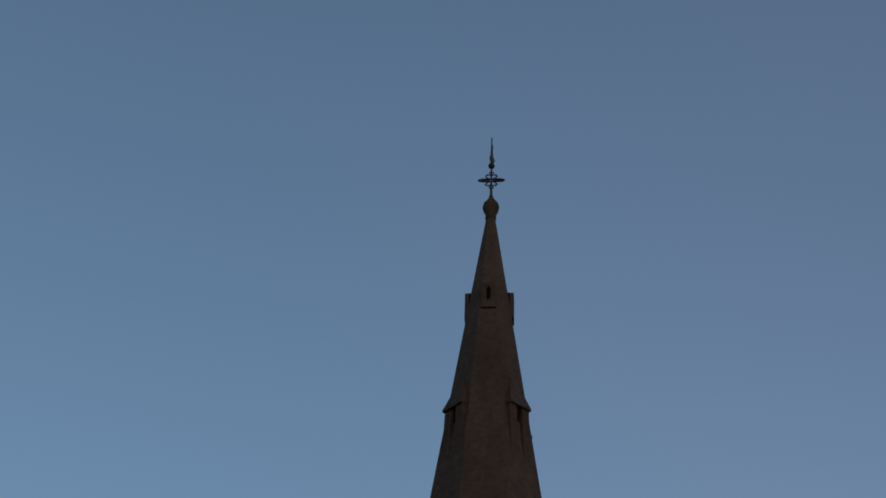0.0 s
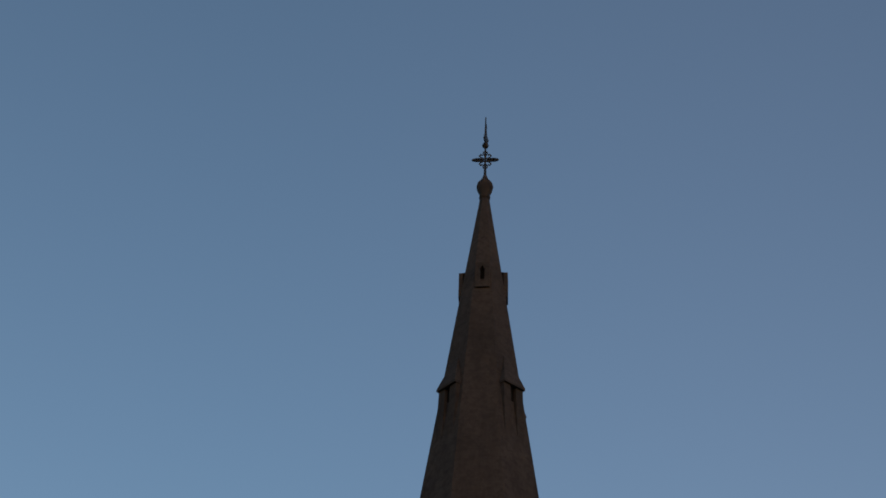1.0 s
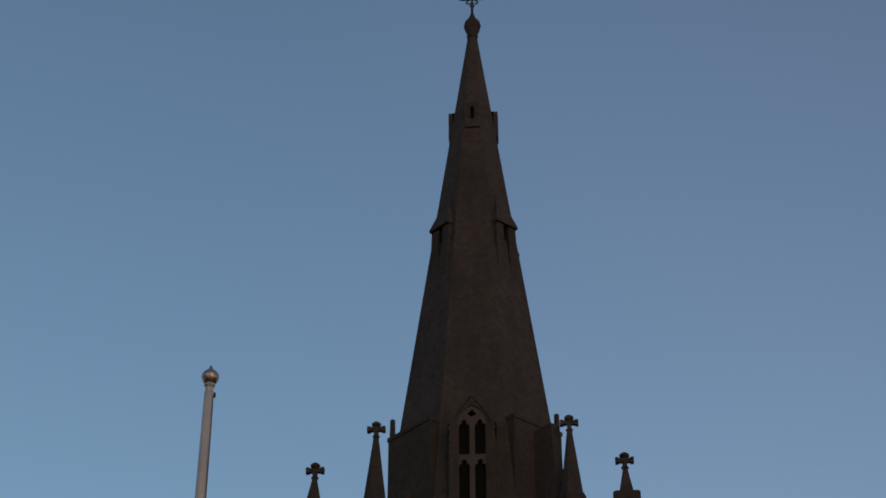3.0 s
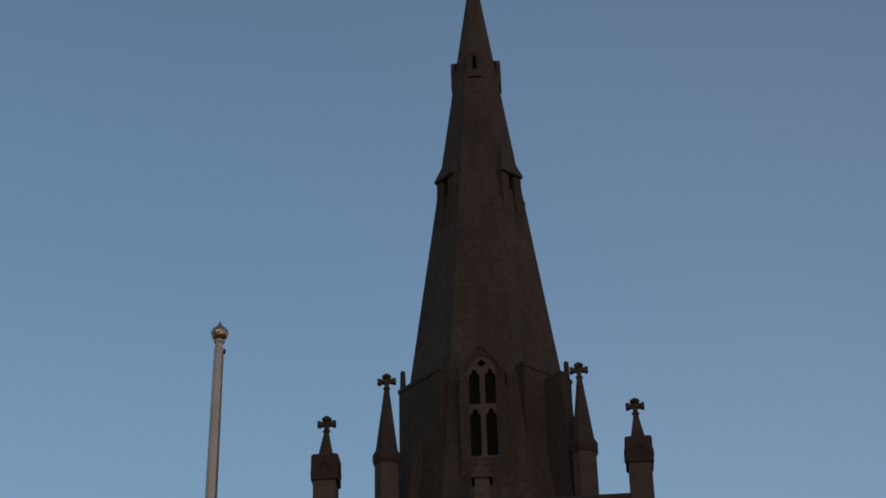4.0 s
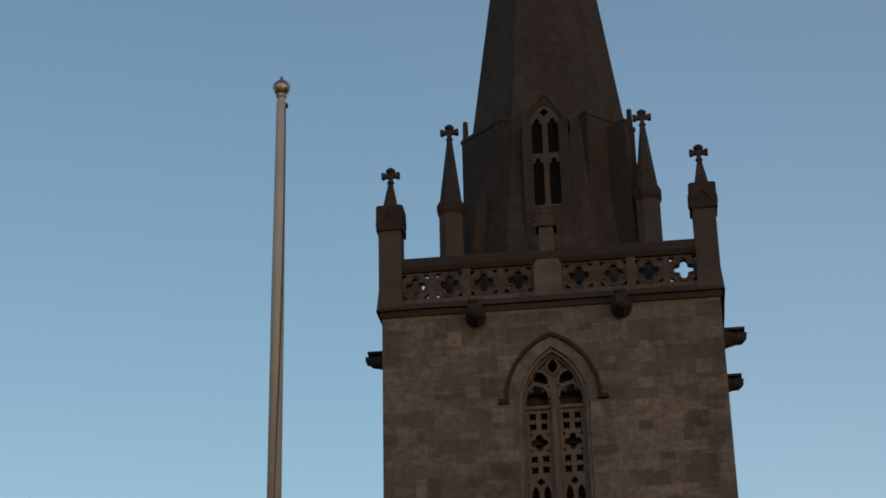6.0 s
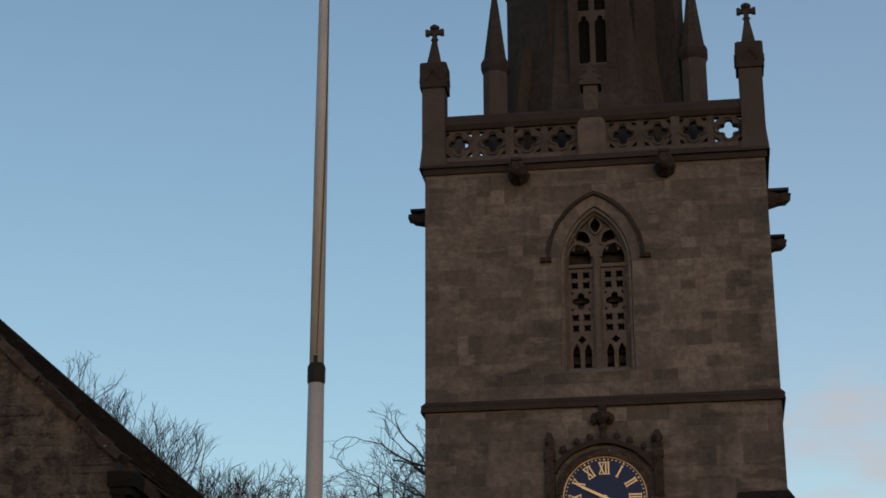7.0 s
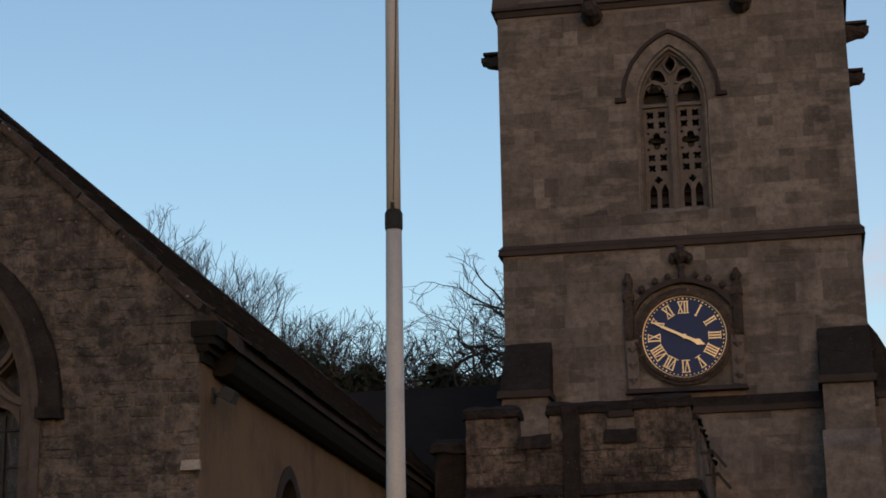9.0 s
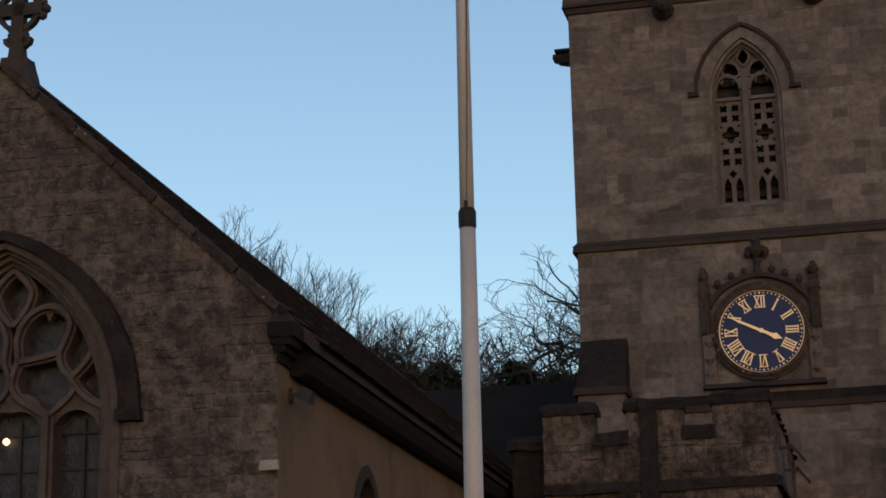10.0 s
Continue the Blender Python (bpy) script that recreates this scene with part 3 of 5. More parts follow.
# wrought-iron cross and vane on the spire
vane = thing("weather_vane", "black wrought-iron scrolled cross with a vane on the spire", "weather vane", pose(TX + 0.015, TC, 0))
bm = bmesh.new()
lathe(bm, [(0.05, 41.6), (0.035, 42.2), (0.03, 43.0), (0.02, 44.3)], 8)
part("rod", bm, IRON, vane)
bm = bmesh.new()
for s in (-1, 1):
    band(bm, [(s * 0.05, 42.385), (s * 0.30, 42.39), (s * 0.42, 42.36), (s * 0.44, 42.345), (s * 0.42, 42.33), (s * 0.30, 42.30), (s * 0.05, 42.305)], 0.022, -0.03, 0.03, closed=True)
    for v in (-1, 1):
        band(bm, [(s * 0.04, 42.345 + v * 0.05), (s * 0.14, 42.345 + v * 0.10), (s * 0.20, 42.345 + v * 0.18), (s * 0.15, 42.345 + v * 0.25), (s * 0.10, 42.345 + v * 0.20)], 0.018, -0.02, 0.02)
        band(bm, [(s * 0.02, 42.345 + v * 0.20), (s * 0.08, 42.345 + v * 0.28), (s * 0.06, 42.345 + v * 0.36), (s * 0.02, 42.345 + v * 0.34)], 0.016, -0.02, 0.02)
part("cross", bm, IRON, vane)
bm = bmesh.new()
lathe(bm, [(0.03, 42.86), (0.10, 42.94), (0.115, 43.0), (0.09, 43.07), (0.03, 43.14)], 12)
part("boss", bm, IRON, vane, smooth=True)
bm = bmesh.new()
prism(bm, [(-0.30, 43.10), (0.05, 43.02), (0.25, 43.3), (0.5, 43.65), (0.2, 43.6), (0.1, 43.8), (0.18, 44.0), (0.0, 44.05), (-0.06, 43.75), (-0.1, 43.45)], -0.02, 0.02)
vane_plate = part("vane", bm, IRON, vane)
vane_plate.matrix_basis = pose(0, 0, 0, 0, 0, 82)

# pinnacles round the foot of the spire, tied to it by short walls
for sx, sy in ((-1, -1), (1, -1), (1, 1), (-1, 1)):
    p = thing("spire_pinnacle", "octagonal stone pinnacle with spirelet and cross at the spire foot", "pinnacle", pose(TX + (0.04 if sx > 0 else 0.0) + sx * 2.60, TC + sy * 2.59, 0), group="spire pinnacles")
    bm = bmesh.new()
    lathe(bm, [(0.34, 18.9), (0.34, 22.3)], 8, math.pi / 8)
    part("shaft", bm, SPIRETRIM, p)
    bm = bmesh.new()
    lathe(bm, [(0.34, 22.2), (0.40, 22.32), (0.40, 22.48), (0.33, 22.62)], 8, math.pi / 8)
    part("band", bm, DARKTRIM, p)
    bm = bmesh.new()
    lathe(bm, [(0.32, 22.58), (0.075, 24.5)], 8, math.pi / 8)
    part("spirelet", bm, SPIRE, p)
    bm = bmesh.new()
    stone_cross(bm, 24.75, 0.25, 0.10)
    part("cross", bm, SPIRE, p)
    tie = thing("flying_wall", "short blackened stone wall tying a pinnacle to the spire", "buttress", pose(TX, TC, 0, 0, 0, math.degrees(math.atan2(sy, sx))), group="flying walls")
    bm = bmesh.new()
    box(bm, 1.2, 2.52, -0.90, 0.90, 18.9, 25.10)
    box(bm, 2.45, 3.5, -0.12, 0.12, 18.9, 23.2, top=(2.45, 2.75, -0.12, 0.12))
    if sx > 0:
        box(bm, 2.50, 3.50, -0.16, 0.16, 18.9, 24.9, top=(2.50, 3.20, -0.16, 0.16))
    part("wall", bm, SPIRE, tie)
    bm = bmesh.new()
    box(bm, 1.2, 2.55, -0.92, 0.92, 25.10, 25.22)
    part("coping", bm, SPIRE, tie)
    out_side = 0.82 if sx * sy > 0 else -0.82
    bm = bmesh.new()
    box(bm, 2.38, 2.50, -0.06, 0.06, 25.2, 25.8, top=(2.39, 2.49, -0.05, 0.05))
    part("post", bm, SPIRE, tie).location.y = -out_side if sy < 0 else out_side

# ---- clock ----
CZ = 10.36
surround = thing("clock_surround", "carved blackened stone clock surround with pilasters, ogee and finial", "clock surround", pose(TX + 0.035, TY, 0))
bm = bmesh.new()
pierced(bm, [(-1.36, 9.15), (1.36, 9.15), (1.36, 11.30), (0.8, 11.55), (0.0, 11.75), (-0.8, 11.55), (-1.36, 11.30)], [circle(0, CZ, 1.0, 40)], -0.05, 0.05)
part("panel", bm, STONE, surround)
bm = bmesh.new()
for r, h, y in ((1.03, 0.045, -0.22), (1.12, 0.045, -0.16)):
    band(bm, circle(0, CZ, r, 48), h, y, -0.1, closed=True)
part("ring_moulding", bm, COPING, surround)
for s in (-1, 1):
    bm = bmesh.new()
    box(bm, s * 1.27 - 0.10, s * 1.27 + 0.10, -0.24, 0.03, 10.35, 11.30)
    box(bm, s * 1.27 - 0.13, s * 1.27 + 0.13, -0.27, 0.03, 11.28, 11.42)
    box(bm, s * 1.27 - 0.12, s * 1.27 + 0.12, -0.26, 0.03, 11.42, 11.62, top=(s * 1.27 - 0.08, s * 1.27 + 0.08, -0.2, 0.03))
    lathe(bm, [(0.07, 11.6), (0.13, 11.7), (0.12, 11.8), (0.05, 11.95)], 8, 0, s * 1.27, -0.11)
    part("pilaster", worn(bm, 0.03, 2, 7.0), COPING, surround)
    bm = bmesh.new()
    box(bm, s * 1.22 - 0.14, s * 1.22 + 0.14, -0.16, 0.03, 9.18, 10.35)
    for zz in (9.4, 9.75, 10.15):
        lathe(bm, [(0.03, zz - 0.12), (0.12, zz), (0.03, zz + 0.12)], 7, 0, s * 1.22, -0.15)
    part("scroll_panel", worn(bm, 0.02, 2, 7.0), TRIM, surround)
    bm = bmesh.new()
    band(bm, [(s * 1.18, 11.0), (s * 1.05, 11.22), (s * 0.8, 11.46), (s * 0.5, 11.60), (s * 0.25, 11.68), (s * 0.0, 11.71)], 0.06, -0.2, 0.02)
    for fx, fz in ((0.95, 11.52), (0.62, 11.68), (0.32, 11.78)):
        lathe(bm, [(0.02, fz - 0.08), (0.09, fz), (0.08, fz + 0.07), (0.02, fz + 0.13)], 7, 0, s * fx, -0.13)
    part("ogee", worn(bm, 0.02, 1, 9.0), DARKTRIM, surround)
bm = bmesh.new()
lathe(bm, [(0.09, 11.68), (0.07, 11.9), (0.10, 12.05), (0.05, 12.12), (0.20, 12.25), (0.22, 12.36), (0.10, 12.42), (0.12, 12.52), (0.03, 12.62)], 8, 0, 0, -0.14)
for s in (-1, 1):
    lathe(bm, [(0.03, 12.12), (0.10, 12.2), (0.08, 12.32), (0.02, 12.38)], 7, 0, s * 0.2, -0.14)
part("finial", worn(bm, 0.025, 1, 9.0), DARKTRIM, surround)
bm = bmesh.new()
box(bm, -1.42, 1.42, -0.26, 0.03, 9.05, 9.17, top=(-1.38, 1.38, -0.16, 0.03))
part("sill", bm, DARKTRIM, surround)

clock = thing("tower_clock", "dark blue tower clock with gilded numerals and hands", "clock", pose(TX + 0.035, TY, CZ))
bm = bmesh.new()
prism(bm, circle(0, 0, 0.99, 64), -0.10, -0.02)
part("dial", bm, BLUE, clock)
bm = bmesh.new()
band(bm, circle(0, 0, 0.975, 64), 0.014, -0.125, -0.09, closed=True)
part("rim", bm, GOLD, clock)
bm = bmesh.new()
for k in range(60):
    a = k * math.tau / 60
    prism(bm, circle(0.915 * math.sin(a), 0.915 * math.cos(a), 0.016 if k % 5 else 0.024, 6), -0.112, -0.1)
tagged(part("minute_dots", bm, GOLD, clock), kind="stuff")


def bar_at(bm, a, b, half, y0=-0.116, y1=-0.1):
    band(bm, [a, b], half, y0, y1)


def numeral(text):
    """Strokes of a Roman numeral, foot towards the middle; unit height, from r = 0.56 to 0.84."""
    bm = bmesh.new()
    widths = {"I": 0.064, "V": 0.135, "X": 0.135}
    x = -sum(widths[c] for c in text) / 2
    lo, hi = 0.565, 0.845
    for c in text:
        w = widths[c]
        m = x + w / 2
        if c == "I":
            bar_at(bm, (m, lo), (m, hi), 0.015)
        elif c == "V":
            bar_at(bm, (m - 0.055, hi), (m, lo), 0.015)
            bar_at(bm, (m + 0.055, hi), (m, lo), 0.009, -0.118, -0.1)
        else:
            bar_at(bm, (m - 0.055, hi), (m + 0.055, lo), 0.015)
            bar_at(bm, (m + 0.055, hi), (m - 0.055, lo), 0.009, -0.118, -0.1)
        x += w
    half = sum(widths[c] for c in text) / 2
    for r in (lo, hi):
        bar_at(bm, (-half, r), (half, r), 0.008, -0.12, -0.1)
    return bm


for k, text in enumerate(("XII", "I", "II", "III", "IIII", "V", "VI", "VII", "VIII", "IX", "X", "XI")):
    n_ = part("numeral", numeral(text), GOLD, clock, "gilded Roman numeral " + text)
    n_.matrix_basis = pose(0, 0, 0, 0, 30 * k, 0)
for name, length, tail, wide, angle, y in (("minute_hand", 0.86, 0.30, 0.030, 296.5, -0.16), ("hour_hand", 0.52, 0.16, 0.036, 114.5, -0.14)):
    bm = bmesh.new()
    prism(bm, [(-wide * 0.7, -tail), (wide * 0.7, -tail), (wide, 0), (wide * 0.9, length * 0.5), (wide * 2.2, length * 0.66), (wide * 1.2, length * 0.80), (0, length), (-wide * 1.2, length * 0.80), (-wide * 2.2, length * 0.66), (-wide * 0.9, length * 0.5), (-wide, 0)] if name == "hour_hand" else
          [(-wide * 1.6, -tail), (wide * 1.6, -tail), (wide * 0.8, -tail * 0.4), (wide, 0), (wide * 0.9, length * 0.6), (0, length), (-wide * 0.9, length * 0.6), (-wide, 0), (-wide * 0.8, -tail * 0.4)], y, y + 0.015)
    h_ = part(name, bm, GOLD, clock)
    h_.matrix_basis = pose(0, 0, 0, 0, angle, 0)
bm = bmesh.new()
prism(bm, circle(0, 0, 0.055, 16), -0.18, -0.10)
part("hub", bm, GOLD, clock)

# ---- buttresses of the tower ----
def buttress(m, width, out, top, foot, label="limestone tower buttress with a blackened sloping weathering"):
    b = thing("tower_buttress", label, "buttress", m, group="tower buttresses")
    bm = bmesh.new()
    box(bm, -width / 2, width / 2, -out, 0.0, 0.0, foot)
    part("pier", bm, STONE, b)
    bm = bmesh.new()
    v = box(bm, -width / 2 - 0.03, width / 2 + 0.03, -out - 0.05, 0.0, foot, top, top=(-width / 2 - 0.03, width / 2 + 0.03, -0.02, 0.0))
    part("weathering", worn(bm, 0.03, 5), SOOT, b)
    bm = bmesh.new()
    box(bm, -width / 2 - 0.08, width / 2 + 0.08, -out - 0.12, 0.0, foot - 0.14, foot + 0.02)
    part("moulding", worn(bm, 0.025, 5), DARKTRIM, b)
    bm = bmesh.new()
    box(bm, -width / 2 - 0.07, width / 2 + 0.07, -out - 0.35, 0.0, 0.0, foot - 1.6, top=(-width / 2 - 0.07, width / 2 + 0.07, -out - 0.35, 0.0))
    box(bm, -width / 2 - 0.07, width / 2 + 0.07, -out - 0.35, 0.0, foot - 1.6, foot - 1.2, top=(-width / 2 - 0.07, width / 2 + 0.07, -out - 0.02, 0.0))
    part("lower_stage", bm, STONE, b)


buttress(pose(TX - TW + 0.56, TY, 0), 1.08, 0.85, 10.42, 9.1)
buttress(pose(TX + TW - 0.57, TY, 0), 1.12, 0.85, 10.42, 9.1)
buttress(pose(TX + TW, TY + 0.62, 0, 0, 0, 90), 1.1, 0.9, 10.5, 8.85)
buttress(pose(TX + TW, TC + TW - 0.62, 0, 0, 0, 90), 1.1, 0.9, 10.5, 8.85)

# ---- flagpole ----
pole = thing("flagpole", "tapered white-painted flagpole with ball truck and black collar", "flagpole", pose(-3.11, 14.0, 0))
bm = bmesh.new()
lathe(bm, [(0.082, 0.0), (0.078, 3.4), (0.066, 5.62)], 20)
part("lower_tube", bm, POLE, pole, smooth=True)
bm = bmesh.new()
lathe(bm, [(0.060, 5.6), (0.056, 7.6), (0.042, 9.50)], 20)
part("upper_tube", bm, POLE, pole, smooth=True)
bm = bmesh.new()
lathe(bm, [(0.070, 5.58), (0.074, 5.60), (0.074, 5.72), (0.066, 5.735), (0.061, 5.75)], 20)
part("collar", bm, RUBBER, pole)
bm = bmesh.new()
box(bm, -0.008, 0.02, -0.082, -0.05, 5.73, 5.80)
part("cleat", bm, RUBBER, pole)
bm = bmesh.new()
lathe(bm, [(0.036, 9.48), (0.034, 9.54), (0.05, 9.56), (0.045, 9.575)], 20)
part("neck", bm, POLE, pole)
bm = bmesh.new()
lathe(bm, [(0.03, 9.57), (0.055, 9.59), (0.076, 9.625), (0.080, 9.65), (0.076, 9.672), (0.055, 9.70), (0.03, 9.72), (0.016, 9.735), (0.014, 9.752), (0.004, 9.77)], 24)
part("truck_ball", bm, material("copper_brown_ball", (0.42, 0.33, 0.29), (0.22, 0.16, 0.13), scale=12.0, vary=0.0, rough=0.3, metal=0.85), pole, "brown metal ball with a small point", smooth=True)
bm = bmesh.new()
lathe(bm, [(0.010, 9.44), (0.012, 9.47), (0.006, 9.49)], 8, 0, 0.052, 0.0)
part("pulley", bm, RUBBER, pole)
ROPE = material("weathered_rope", (0.10, 0.085, 0.07), (0.05, 0.045, 0.04), vary=0.0)
for bow in (0.016, 0.026):
    cu = bpy.data.curves.new("halyard", "CURVE")
    cu.dimensions, cu.bevel_depth, cu.bevel_resolution = "3D", 0.004, 1
    line = cu.splines.new("POLY")
    line.points.add(16)
    for k in range(17):
        f = k / 16
        line.points[k].co = (0.046 + bow * 0.6 * math.sin(math.pi * f) * (1 - 0.5 * f) - 0.032 * f * f, -0.024 - 0.048 * f, 9.45 - 3.63 * f, 1.0)
    cu.materials.append(ROPE)
    rope = new("halyard", cu)
    rope.parent = pole

# ---- gabled chapel ----
GM = pose(-10.52, 20.0, 0, 0, 0, 2.0)
GH, GE, GA, GL = 3.69, 6.50, 9.97, 26.0     # half width, eaves, apex, length
chapel = thing("gabled_chapel", "gabled rubble-stone church wing with steep stone-tiled roof", "church wing", GM)
WX = 0.17                                   # the gable window stands a little off the middle
CW, CS, CR, CB = 1.56, 5.35, 2.20, 2.4      # half width, springing, rise and sill of the gable window
carc = pointed(WX, CW, CS, CR, 14)
bm = bmesh.new()
slope = (GA - GE) / GH
for s in (-1, 1):
    prism(bm, [(s * GH, 0.0), (WX, 0.0), (WX, CB), (WX + s * CW, CB)] + (carc[:15] if s < 0 else carc[:13:-1]) + [(WX, GA - slope * WX)] + ([(0.0, GA)] if s < 0 else []) + [(s * GH, GE)], 0.0, 0.75)
gable_wall = part("gable_wall", bm, RUBBLE, chapel)
SW_Y, SW_H, SW_S, SW_R = 4.37, 0.72, 4.25, 0.86   # lancet in the side wall
bm = bmesh.new()
larc = pointed(SW_Y, SW_H, SW_S, SW_R, 8)
pierced(bm, [(0.75, 0.0), (GL, 0.0), (GL, GE - 0.05), (0.75, GE - 0.05)], [[(SW_Y - SW_H, 2.2)] + larc + [(SW_Y + SW_H, 2.2)]], -GH, -GH + 0.7)
bmesh.ops.rotate(bm, verts=bm.verts, matrix=Matrix.Rotation(math.pi / 2, 3, "Z"))
part("side_wall", bm, RENDER_WALL, chapel, "ochre lime-rendered side wall")
bm = bmesh.new()
box(bm, GH, GH + 0.012, 0.03, 0.75, 0.0, GE - 0.4)
part("render_skin", bm, RENDER_WALL, chapel)
bm = bmesh.new()
box(bm, -GH, -GH + 0.7, 0.75, GL, 0.0, GE - 0.05)
part("side_wall", bm, RUBBLE, chapel)
bm = bmesh.new()
prism(bm, [(-GH, 0.0), (GH, 0.0), (GH, GE), (0, GA), (-GH, GE)], GL, GL + 0.7)
part("end_wall", bm, RUBBLE, chapel)
# lancet in the side wall
lancet = part("lancet_window", bmesh.new(), TRIM, chapel)
bm = bmesh.new()
band(bm, [(SW_Y - SW_H, 2.2)] + larc + [(SW_Y + SW_H, 2.2)], 0.09, -GH - 0.03, -GH + 0.3)
bmesh.ops.rotate(bm, verts=bm.verts, matrix=Matrix.Rotation(math.pi / 2, 3, "Z"))
part("surround", bm, DARKTRIM, lancet)
bm = bmesh.new()
prism(bm, [(SW_Y - SW_H, 2.2)] + larc + [(SW_Y + SW_H, 2.2)], -GH + 0.28, -GH + 0.31)
bmesh.ops.rotate(bm, verts=bm.verts, matrix=Matrix.Rotation(math.pi / 2, 3, "Z"))
part("pane", bm, GLASS, lancet)
# roof
for s in (-1, 1):
    bm = bmesh.new()
    prism(bm, [(0.0, GA - 0.12), (s * (GH + 0.38), GE - 0.12 - 0.38 * slope), (s * (GH + 0.38), GE + 0.04 - 0.38 * slope), (0.0, GA + 0.04)], 0.3, GL + 0.7)
    part("roof_slope", bm, ROOF, chapel)
bm = bmesh.new()
rng = random.Random(4)
run = math.hypot(GH + 0.42, (GH + 0.42) * slope)
down = Vector((1.0, 0.0, -slope)).normalized()
up = Vector((slope, 0.0, 1.0)).normalized()
rows_ = 17
for r in range(rows_):
    y = 0.45 + rng.random() * 0.2
    while y < GL:
        w = rng.uniform(0.28, 0.5)
        d0, d1 = run * r / rows_, run * (r + 1) / rows_ + 0.05
        base = Vector((0.0, 0.0, GA + 0.04))
        lift0, lift1 = 0.012, 0.05 + rng.random() * 0.02
        vs = []
        for d, lf in ((d0, lift0), (d1, lift1)):
            for yy in (y + 0.006, y + w - 0.006):
                for hgt in (lf - 0.028, lf):
                    q = base + down * d + up * hgt
                    vs.append(bm.verts.new((q.x, yy, q.z)))
        for f in ((1, 3, 7, 5), (0, 4, 6, 2), (4, 5, 7, 6), (0, 1, 5, 4), (2, 6, 7, 3), (0, 2, 3, 1)):
            bm.faces.new([vs[i] for i in f])
        y += w
tiles = part("stone_tiles", bm, ROOF, chapel)
tagged(tiles, kind="stuff")
for k in range(26):
    bm = bmesh.new()
    y = 0.5 + k
    prism(bm, [(-0.20, GA - 0.08), (-0.17, GA - 0.02), (0.0, GA + 0.10), (0.17, GA - 0.02), (0.20, GA - 0.08)], y + 0.01, y + 0.99)
    part("ridge_tile", bm, ROOF, chapel)
# verge copings, stone by stone
for s in (-1, 1):
    count = 7
    for k in range(count):
        a, b = k / count, (k + 1) / count - 0.006
        p = [(s * (0.05 + (GH + 0.02) * f), GA + 0.0 - slope * GH * f) for f in (a, b)]
        bm = bmesh.new()
        prism(bm, [(p[0][0] - s * 0.05, p[0][1] - 0.06), (p[1][0] - s * 0.05, p[1][1] - 0.06), (p[1][0] + s * 0.01, p[1][1] + 0.02), (p[0][0] + s * 0.01, p[0][1] + 0.02)], -0.09, 0.30)
        part("coping_stone", worn(bm, 0.016, 2, 5.0), COPING, chapel)
    # corbelled kneeler, four worn steps
    for k, (reach, z0, z1) in enumerate(((0.24, 6.14, 6.32), (0.20, 6.05, 6.15), (0.12, 5.96, 6.06), (0.05, 5.85, 5.97))):
        bm = bmesh.new()
        x0, x1 = sorted((s * (GH - 0.08 + 0.03 * k), s * (GH + reach)))
        box(bm, x0, x1, -0.13 + 0.025 * k, 0.55, z0, z1)
        part("kneeler", worn(bm, 0.02, 3, 7.0), NEAR_BLACK, chapel)
    bm = bmesh.new()
    prof = [(0.0, 5.78), (0.12, 5.76), (0.24, 5.80), (0.31, 5.90), (0.33, 6.03), (0.30, 6.06), (0.0, 6.10)]
    prism(bm, [(s * (GH + x), z) for x, z in prof], 0.5, GL)
    part("eaves_gutter", bm, NEAR_BLACK, chapel)
# gable window
gw = thing("gable_window", "large pointed traceried window with leaded glass and iron bars", "window", GM @ pose(WX, 0, 0))
rise_of = lambda half: 1.98 + (half - 1.22) * 0.68
hood_o, hood_i = pointed(0.0, 1.84, CS, 2.36, 14), pointed(0.0, 1.57, CS, rise_of(1.57) + 0.02, 14)
for side in (slice(0, 15), slice(14, 29)):
    bm = bmesh.new()
    prism(bm, hood_o[side] + hood_i[side][::-1], -0.11, 0.05)
    part("hood_mould", worn(bm, 0.02, 1, 5.0), SOOT, gw)
for s in (-1, 1):
    bm = bmesh.new()
    box(bm, s * 1.71 - 0.16, s * 1.71 + 0.16, -0.15, 0.03, CS - 0.12, CS + 0.02)
    part("label_stop", worn(bm, 0.02, 2, 6.0), SOOT, gw)
# the window's dimmer light is put into the stone colour of these parts
for a, b, y0, y1 in ((1.575, 1.46, -0.03, 0.45), (1.47, 1.39, 0.07, 0.45), (1.40, 1.30, 0.15, 0.50), (1.31, 1.22, 0.24, 0.64)):
    bm = bmesh.new()
    o_, i_ = pointed(0.0, a, CS, rise_of(a), 14), pointed(0.0, b, CS, rise_of(b), 14)
    for side in (slice(0, 15), slice(14, 29)):
        prism(bm, o_[side] + i_[side][::-1], y0, y1)
    for s in (-1, 1):
        x0, x1 = sorted((s * a, s * b))
        box(bm, x0, x1, y0, y1, CB, CS)
    part("jamb_order", bm, DIM_TRIM, gw)
bm = bmesh.new()
prism(bm, [(-1.26, CB)] + pointed(0.0, 1.26, CS, rise_of(1.26), 14) + [(1.26, CB)], 0.57, 0.59)
part("pane", bm, GLASS, gw, "dark leaded glass")
for s in (-1, 1):
    bm = bmesh.new()
    box(bm, s * 0.50 - 0.085, s * 0.50 + 0.085, 0.30, 0.60, CB, CS + 0.09)
    box(bm, s * 0.50 - 0.04, s * 0.50 + 0.04, 0.23, 0.31, CB, CS + 0.09)
    part("mullion", bm, DIM_TRIM, gw)


